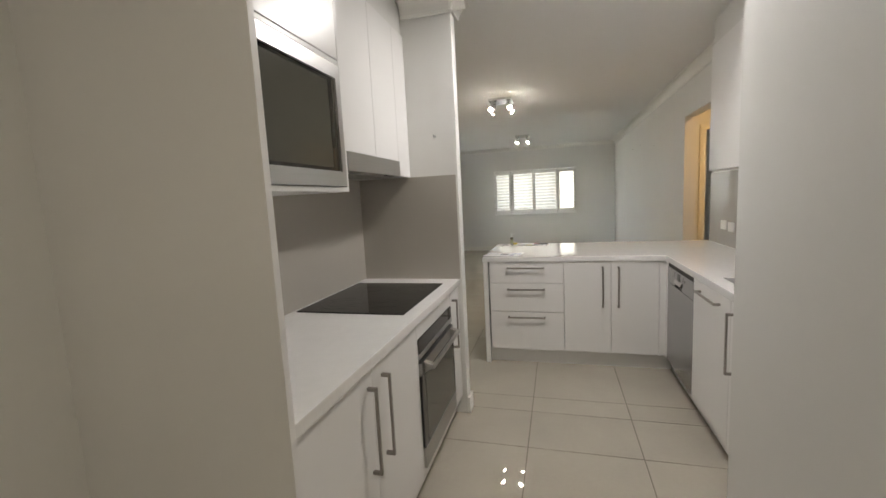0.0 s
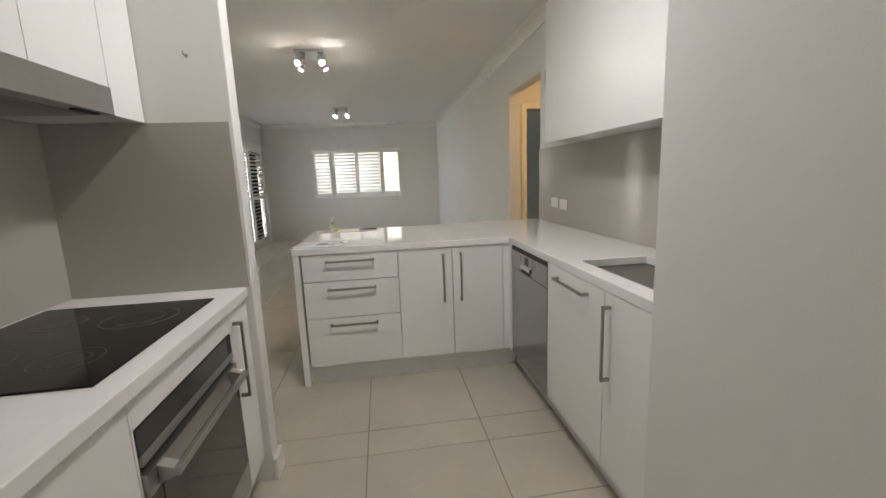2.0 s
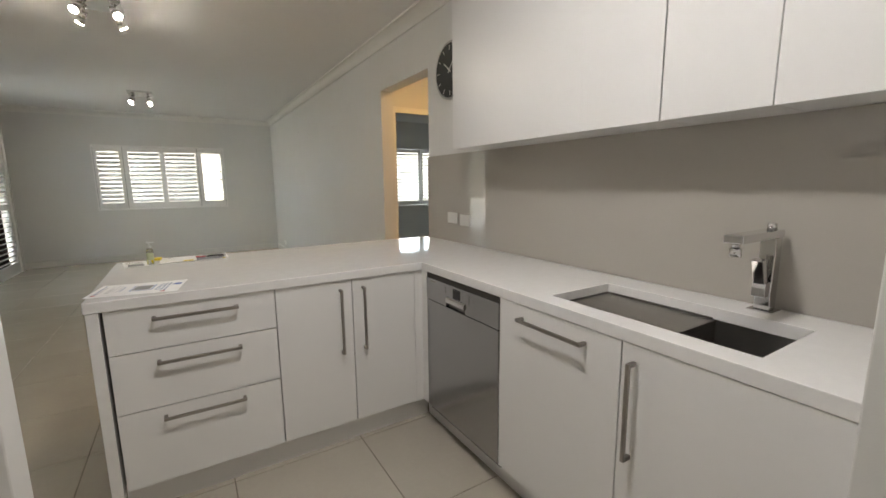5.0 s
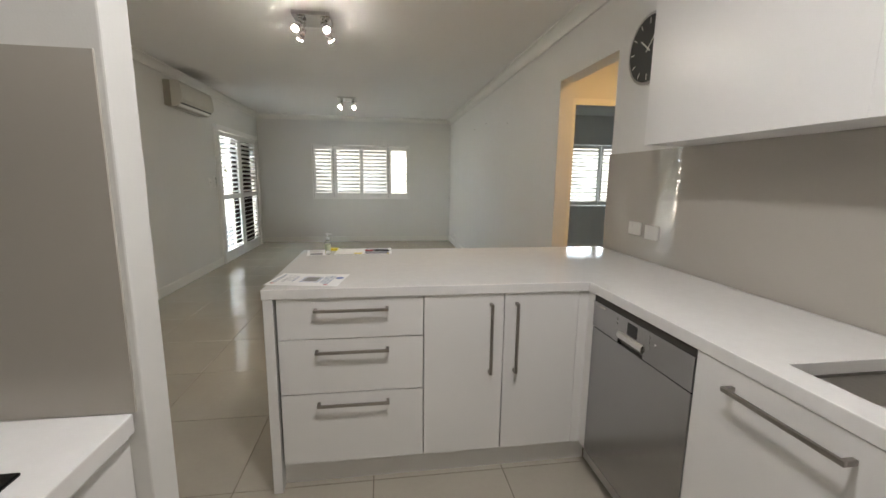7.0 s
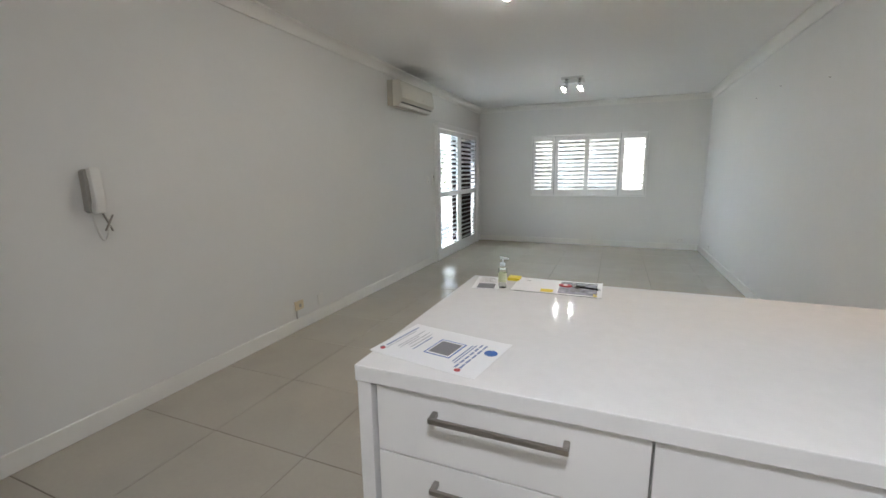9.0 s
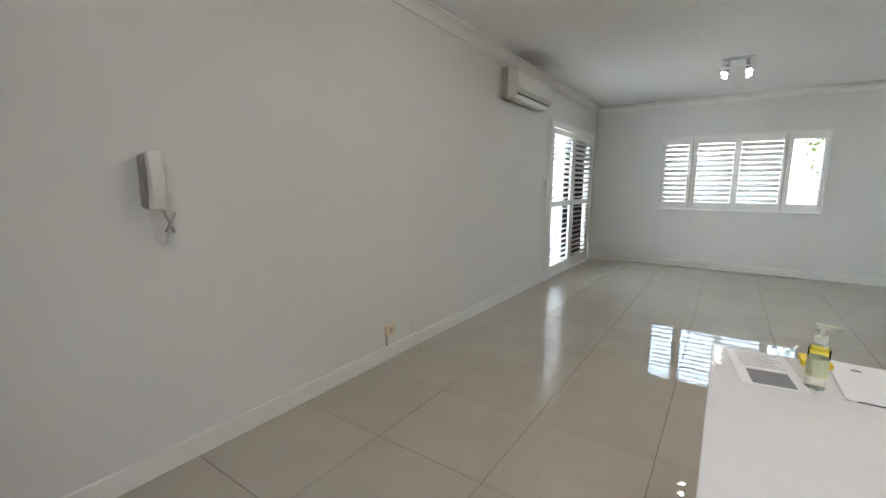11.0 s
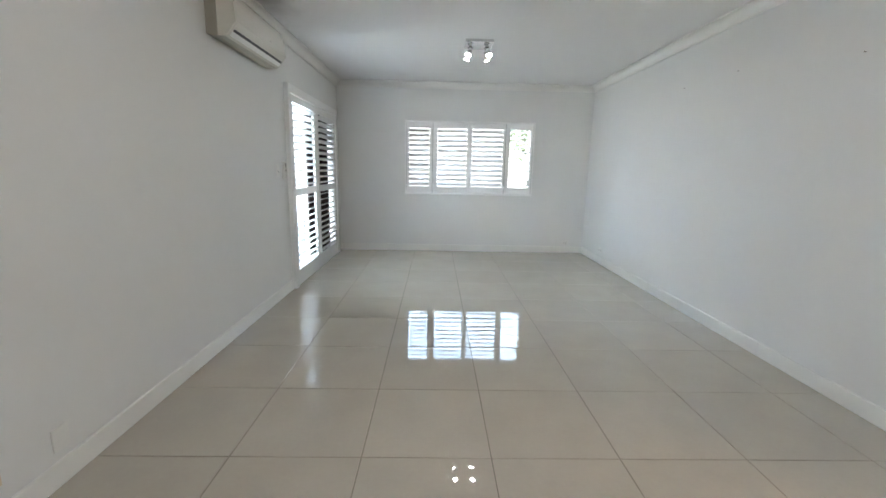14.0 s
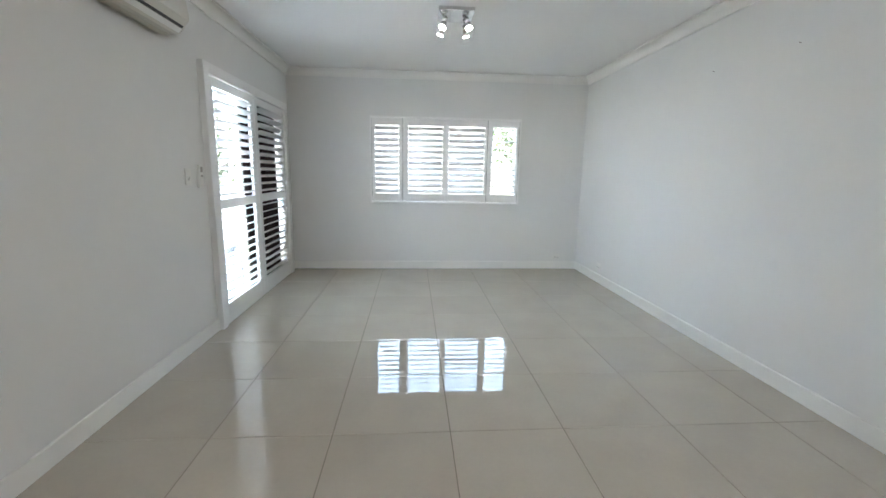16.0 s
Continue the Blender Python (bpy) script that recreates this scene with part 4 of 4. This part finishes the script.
# ---- loose things on the peninsula ----
def sheet(name, label, cx, cy, w, h, ang, z=BZ, curl=0.0, material=PAPER, group=""):
    """A sheet of paper, slightly curled at its short ends."""
    bm = bmesh.new()
    n, m = 14, 8
    vs = {}
    for i in range(n + 1):
        for j in range(m + 1):
            u, v = (i / n - 0.5) * w, (j / m - 0.5) * h
            lift = curl * (abs(i / n - 0.5) * 2) ** 14 * (0.6 + 0.4 * (j / m))
            vs[i, j] = bm.verts.new((u, v, 0.0012 + lift))
    for i in range(n):
        for j in range(m):
            bm.faces.new((vs[i, j], vs[i + 1, j], vs[i + 1, j + 1], vs[i, j + 1]))
    out = bmesh.ops.extrude_face_region(bm, geom=bm.faces[:])
    bmesh.ops.translate(bm, verts=[g for g in out["geom"] if isinstance(g, bmesh.types.BMVert)], vec=(0, 0, -0.0006))
    ob = tagged(new(name), label, "paper", group)
    part("page", bm, material, ob)
    ob.matrix_basis = pose(cx, cy, z, 0, 0, ang)
    return ob


def mark(parent, name, u0, u1, v0, v1, material, z=0.0016):
    return block(name, (u0, u1, v0, v1, z, z + 0.0004), material, parent)


def disc(parent, name, u, v, r, material, z=0.0016):
    bm = bmesh.new(); tube(bm, (u, v, z), (u, v, z + 0.0005), r, seg=24)
    return part(name, bm, material, parent)


a4 = sheet("notice_sheet", "printed A4 notice in a clear sleeve at the benchtop corner", 0.168, 3.066, 0.305, 0.215, -10, curl=0.0015)
# the notice is printed upright to a reader at its long end
mark(a4, "frame_print", -0.026, 0.050, -0.046, 0.046, INKBLUE)
mark(a4, "frame_inner", -0.0225, 0.0465, -0.0425, 0.0425, PAPER, 0.0018)
mark(a4, "grey_square", -0.018, 0.042, -0.036, 0.036, INKGREY, 0.0020)
for k, (u, v0, v1, w) in enumerate(((-0.136, -0.060, 0.085, 0.006), (-0.125, -0.075, 0.060, 0.003), (-0.104, -0.050, 0.075, 0.003), (-0.095, -0.055, 0.030, 0.003),
                                    (-0.085, -0.030, 0.070, 0.003), (-0.072, -0.040, 0.060, 0.003), (-0.060, -0.045, 0.045, 0.004), (0.064, -0.055, 0.050, 0.004), (0.072, -0.060, 0.055, 0.004))):
    mark(a4, "text_line", u, u + w * 0.8, v0, v1, INKSOFT if w > 0.0035 else INKPALE)
for u, words in ((0.083, 6), (0.096, 5)):
    for k in range(words):
        v = -0.078 + k * 0.15 / words
        mark(a4, "text_word", u, u + 0.0055, v, v + 0.15 / words - 0.006, INKSOFT)
disc(a4, "round_mark", 0.127, 0.030, 0.017, INKBLUE, 0.0024)
disc(a4, "round_mark", -0.130, -0.080, 0.007, INKRED, 0.0024)
disc(a4, "round_mark", -0.136, -0.074, 0.006, INKGREY, 0.0020)
disc(a4, "round_mark", 0.098, -0.088, 0.008, INKRED)

card = sheet("notice_card", "small printed white card near the benchtop edge", 0.100, 3.735, 0.105, 0.19, 8, curl=0.0)
mark(card, "grey_square", -0.034, 0.034, -0.085, -0.015, INKGREY)
for k in range(7):
    mark(card, "text_line", -0.038, 0.038 - 0.008 * (k % 3), 0.006 + k * 0.012, 0.0075 + k * 0.012, GREYPLASTIC)
br = sheet("brochure", "open property brochure with a printed photo and clear cover", 0.375, 3.762, 0.33, 0.21, 0, curl=0.003)
mark(br, "photo", 0.008, 0.150, -0.085, 0.072, PHOTO)
mark(br, "photo_band", 0.008, 0.150, 0.076, 0.084, PENBLACK)
mark(br, "photo_shape", 0.050, 0.088, -0.050, 0.050, INKGREY, 0.0021)
mark(br, "photo_shape", 0.092, 0.118, -0.015, 0.030, INKPALE, 0.0021)
mark(br, "photo_shape", 0.012, 0.030, 0.030, 0.066, INKGREY, 0.0021)
mark(br, "yellow_label", -0.055, -0.008, -0.085, -0.045, YELLOW)
mark(br, "yellow_label", 0.136, 0.156, -0.095, -0.06, YELLOW)
mark(br, "text_line", -0.13, -0.115, 0.06, 0.066, INKGREY)
mark(br, "dark_edge", -0.165, 0.165, -0.105, -0.101, PENBLACK)
pen = thing("pen", "slim black and silver pen lying on the brochure", "pen")
bm = bmesh.new(); tube(bm, (0.445, 3.768, 0.9145), (0.525, 3.750, 0.9145), 0.0042, seg=12); part("barrel", bm, PENBLACK, pen)
bm = bmesh.new(); tube(bm, (0.525, 3.750, 0.9145), (0.536, 3.7475, 0.914), 0.0042, 0.001, seg=12); part("tip", bm, CHROME, pen)
bm = bmesh.new(); tube(bm, (0.428, 3.772, 0.9145), (0.445, 3.768, 0.9145), 0.0046, seg=12); part("collar", bm, CHROME, pen, "silver collar")
kt = thing("key_tag", "red oval key tag with dark keys on the brochure", "keys")
bm = bmesh.new()
tube(bm, (0, 0, 0), (0, 0, 0.0045), 0.020, seg=28)
for v in bm.verts:
    v.co = Vector((0.404 + v.co.x * 1.25, 3.776 + v.co.y * 0.75 - v.co.x * 0.15, 0.9105 + v.co.z))
tag = part("tag", bm, INKRED, kt, "red plastic tag")
bm = bmesh.new()
tube(bm, (0.404, 3.776, 0.9152), (0.404, 3.776, 0.9160), 0.0085, seg=20)
part("tag_label", bm, PAPER, tag, "white paper insert")
for dx, dy in ((0.0, 0.0), (0.012, -0.024)):
    bm = bmesh.new(); box(bm, 0.440 + dx, 0.478 + dx, 3.786 + dy, 3.794 + dy, 0.9105, 0.9130); tube(bm, (0.436 + dx, 3.790 + dy, 0.9105), (0.436 + dx, 3.790 + dy, 0.9130), 0.011, seg=18)
    part("key", bm, DARKMETAL, kt, "dark metal key")
yn = thing("sticky_notes", "small yellow pad of sticky notes", "sticky notes")
block("pad", (0.165, 0.215, 3.800, 3.850, 0.907, 0.919), YELLOW, yn, "", 0.001)
bt = thing("sanitiser_bottle", "small clear pump bottle of hand sanitiser", "bottle")
bx, by = 0.172, 3.690
bm = bmesh.new()
tube(bm, (bx, by, 0.9075), (bx, by, 0.982), 0.016, seg=24); tube(bm, (bx, by, 0.982), (bx, by, 0.994), 0.016, 0.009, seg=24, caps=False)
part("bottle", bm, BOTTLE, bt, "clear plastic bottle")
bm = bmesh.new(); tube(bm, (bx, by, 0.932), (bx, by, 0.966), 0.0164, seg=24, caps=False); part("bottle_label", bm, LABEL, bt, "pale yellow-green label")
bm = bmesh.new(); tube(bm, (bx, by, 0.994), (bx, by, 1.006), 0.010, seg=18); tube(bm, (bx, by, 1.006), (bx, by, 1.020), 0.003, seg=10); part("pump", bm, PUMP, bt)
bm = bmesh.new(); prism(bm, [(bx - 0.010, 1.020), (bx + 0.024, 1.021), (bx + 0.024, 1.026), (bx - 0.010, 1.030)], "y", by - 0.005, by + 0.005); part("nozzle", bm, PUMP, bt, "", 0.001)


# ---- outside ----
bm = bmesh.new(); box(bm, -60, 60, NY + 0.2, 70, -0.6, -0.5); box(bm, -60, WX - 1.75, -40, NY + 0.2, -0.6, -0.5)
structure("ground", bm, PAVING, "pale paved ground outside the windows", "ground")
bm = bmesh.new(); box(bm, WX - 1.75, WX - 0.2, 4.0, NY + 0.2, -0.2, -0.02); box(bm, WX - 1.75, WX + 1.5, NY + 0.2, 15.0, -0.2, -0.02)
structure("balcony_floor", bm, DECK, "grey tiled balcony slab outside the door", "balcony")
bl = thing("balustrade", "white steel balustrade along the balcony edge", "balustrade")
block("top_rail", (WX - 1.72, WX - 1.67, 6.0, 15.0, 0.95, 1.0), SHUTTER, bl, "", 0.004)
block("bottom_rail", (WX - 1.71, WX - 1.68, 6.0, 15.0, 0.06, 0.09), SHUTTER, bl)
me = block("baluster", (WX - 1.703, WX - 1.687, 6.05, 6.066, -0.02, 0.95), SHUTTER, bl)
for k in range(1, 74):
    o = new("baluster", me.data)
    o.parent = bl
    o.location = (0, k * 0.12, 0)
cur = thing("curtain", "dark brown curtain hanging in folds behind the balcony shutters", "curtain")
bm = bmesh.new()
n = 120
rows = []
for z in (0.03, 0.7, 1.4, 2.06):
    rows.append([bm.verts.new((-2.047 + 0.013 * math.sin(k * 2 * math.pi * 11 / n) + 0.003 * math.sin(k * 0.9 + z * 3), 8.93 + k * 1.01 / n, z)) for k in range(n + 1)])
for a, b in zip(rows, rows[1:]):
    for k in range(n):
        f = bm.faces.new((a[k], a[k + 1], b[k + 1], b[k]))
        f.smooth = True
bmesh.ops.solidify(bm, geom=bm.faces[:], thickness=0.002)
part("cloth", bm, CURTAIN, cur)
bm = bmesh.new(); tube(bm, (-2.047, 8.13, 2.07), (-2.047, 9.95, 2.07), 0.008, seg=12); part("rod", bm, GREYPLASTIC, cur)
block("edge_post", (-2.075, -2.035, 8.855, 8.895, 0.0, 2.06), GREYPLASTIC, d1, "grey aluminium stile", 0.003)
# flat glowing panels replace sky and distance; the west pair is added as room light
for n, (bx, m, lab) in enumerate((((-30, 40, 24.0, 24.1, -0.5, 4.2), FARGLOW, "plain glowing panel for the pale garden distance"), ((-30, 40, 24.0, 24.1, 4.2, 13), SKYGLOW, "bright blue-white sky to the north"),
                                  ((-14.1, -14.0, -10, 24, -0.5, 2.3), FARGLOWWEST, "glowing panel beyond the balcony that lights the room"), ((-14.1, -14.0, -10, 24, 2.3, 13), WESTGLOW, "bright open sky beyond the balcony"))):
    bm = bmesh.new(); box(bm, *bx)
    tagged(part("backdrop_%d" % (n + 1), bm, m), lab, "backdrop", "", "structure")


def tree(x, y, h, seed, label):
    rng = random.Random(seed)
    t = thing("tree", label, "tree", "garden trees")
    bm = bmesh.new()
    tube(bm, (x, y, -0.5), (x + 0.1, y, h * 0.45), 0.13, 0.085, seg=10)
    tips = []
    for k in range(9):
        a = k * 2.4 + rng.random()
        z0 = h * (0.30 + 0.03 * k)
        p = Vector((x + 0.08, y, z0))
        q = p + Vector((math.cos(a) * h * 0.24, math.sin(a) * h * 0.24, h * rng.uniform(0.12, 0.32)))
        tube(bm, p, q, 0.05, 0.015, seg=7)
        tips.append((p, q))
    part("trunk", bm, BARK, t)
    bm = bmesh.new()
    for p, q in tips:
        for k in range(150):
            f = rng.uniform(0.35, 1.15)
            c = p.lerp(q, f) + Vector([rng.gauss(0, h * 0.055) for _ in range(3)])
            e = Euler([rng.uniform(0, 6.3) for _ in range(3)]).to_matrix()
            s = rng.uniform(0.05, 0.10)
            vs = [bm.verts.new(c + e @ Vector(v)) for v in ((-s, 0, 0), (0, -s * 0.35, 0.01), (s, 0, 0), (0, s * 0.35, 0.01))]
            bm.faces.new(vs)
    part("crown", bm, LEAF, t)
    return t


tree(2.3, 14.5, 3.6, 3, "leafy garden tree in sunlight outside the window")
tree(-4.8, 13.0, 3.2, 7, "leafy garden tree beyond the balcony corner")

# ---- floor tiles, last ----
bm = bmesh.new(); box(bm, WX - 0.2, 6.6, -2.52, NY + 0.2, -0.06, -0.003)
floor = structure("floor", bm, GROUT, "large polished cream porcelain floor tiles with thin dark grout", "floor")
bm = bmesh.new(); box(bm, EX + 0.121, 6.5, 5.151, 8.999, -0.003, 0.006)
structure("floor_bedroom", bm, mat("carpet", (0.36, 0.34, 0.30), 0.95, var=0.2, scale=40, bump=0.4, bump_scale=300), "plain beige carpet on the bedroom floor", "floor")
tile_meshes = {}


def tile_mesh(w, d):
    key = (round(w, 3), round(d, 3))
    if key not in tile_meshes:
        g, e = 0.0021, 0.0012
        bm = bmesh.new()
        rows = []
        for off, z in ((g, -0.004), (g, -e), (g + e, 0.0)):
            rows.append([bm.verts.new(p) for p in ((off, off, z), (w - off, off, z), (w - off, d - off, z), (off, d - off, z))])
        for a, b in zip(rows, rows[1:]):
            for k in range(4):
                bm.faces.new((a[k], a[(k + 1) % 4], b[(k + 1) % 4], b[k]))
        bm.faces.new(rows[-1])
        me = bpy.data.meshes.new("tile")
        bm.to_mesh(me)
        bm.free()
        me.materials.append(TILE)
        tile_meshes[key] = me
    return tile_meshes[key]


def lines(first, step, lo, hi):
    out = [lo]
    k = math.ceil((lo - first) / step + 1e-6)
    while first + k * step < hi - 1e-4:
        out.append(first + k * step)
        k += 1
    return out + [hi]


def pave(x0, x1, y0, y1):
    gx, gy = lines(0.434, 0.6, x0, x1), lines(2.34, 0.6, y0, y1)
    for a, b in zip(gx, gx[1:]):
        for c, d in zip(gy, gy[1:]):
            if b - a < 0.012 or d - c < 0.012:
                continue
            ob = new("tile", tile_mesh(b - a, d - c))
            ob.parent = floor
            ob.location = (a, c, random.uniform(-0.0002, 0.0002))
            ob.rotation_euler = (random.uniform(-0.0002, 0.0002), random.uniform(-0.0002, 0.0002), 0)


pave(WX, EX, 2.14, NY)
pave(-0.64, EX, -2.4, 2.14)
pave(EX, 3.4, 3.0, 5.1)
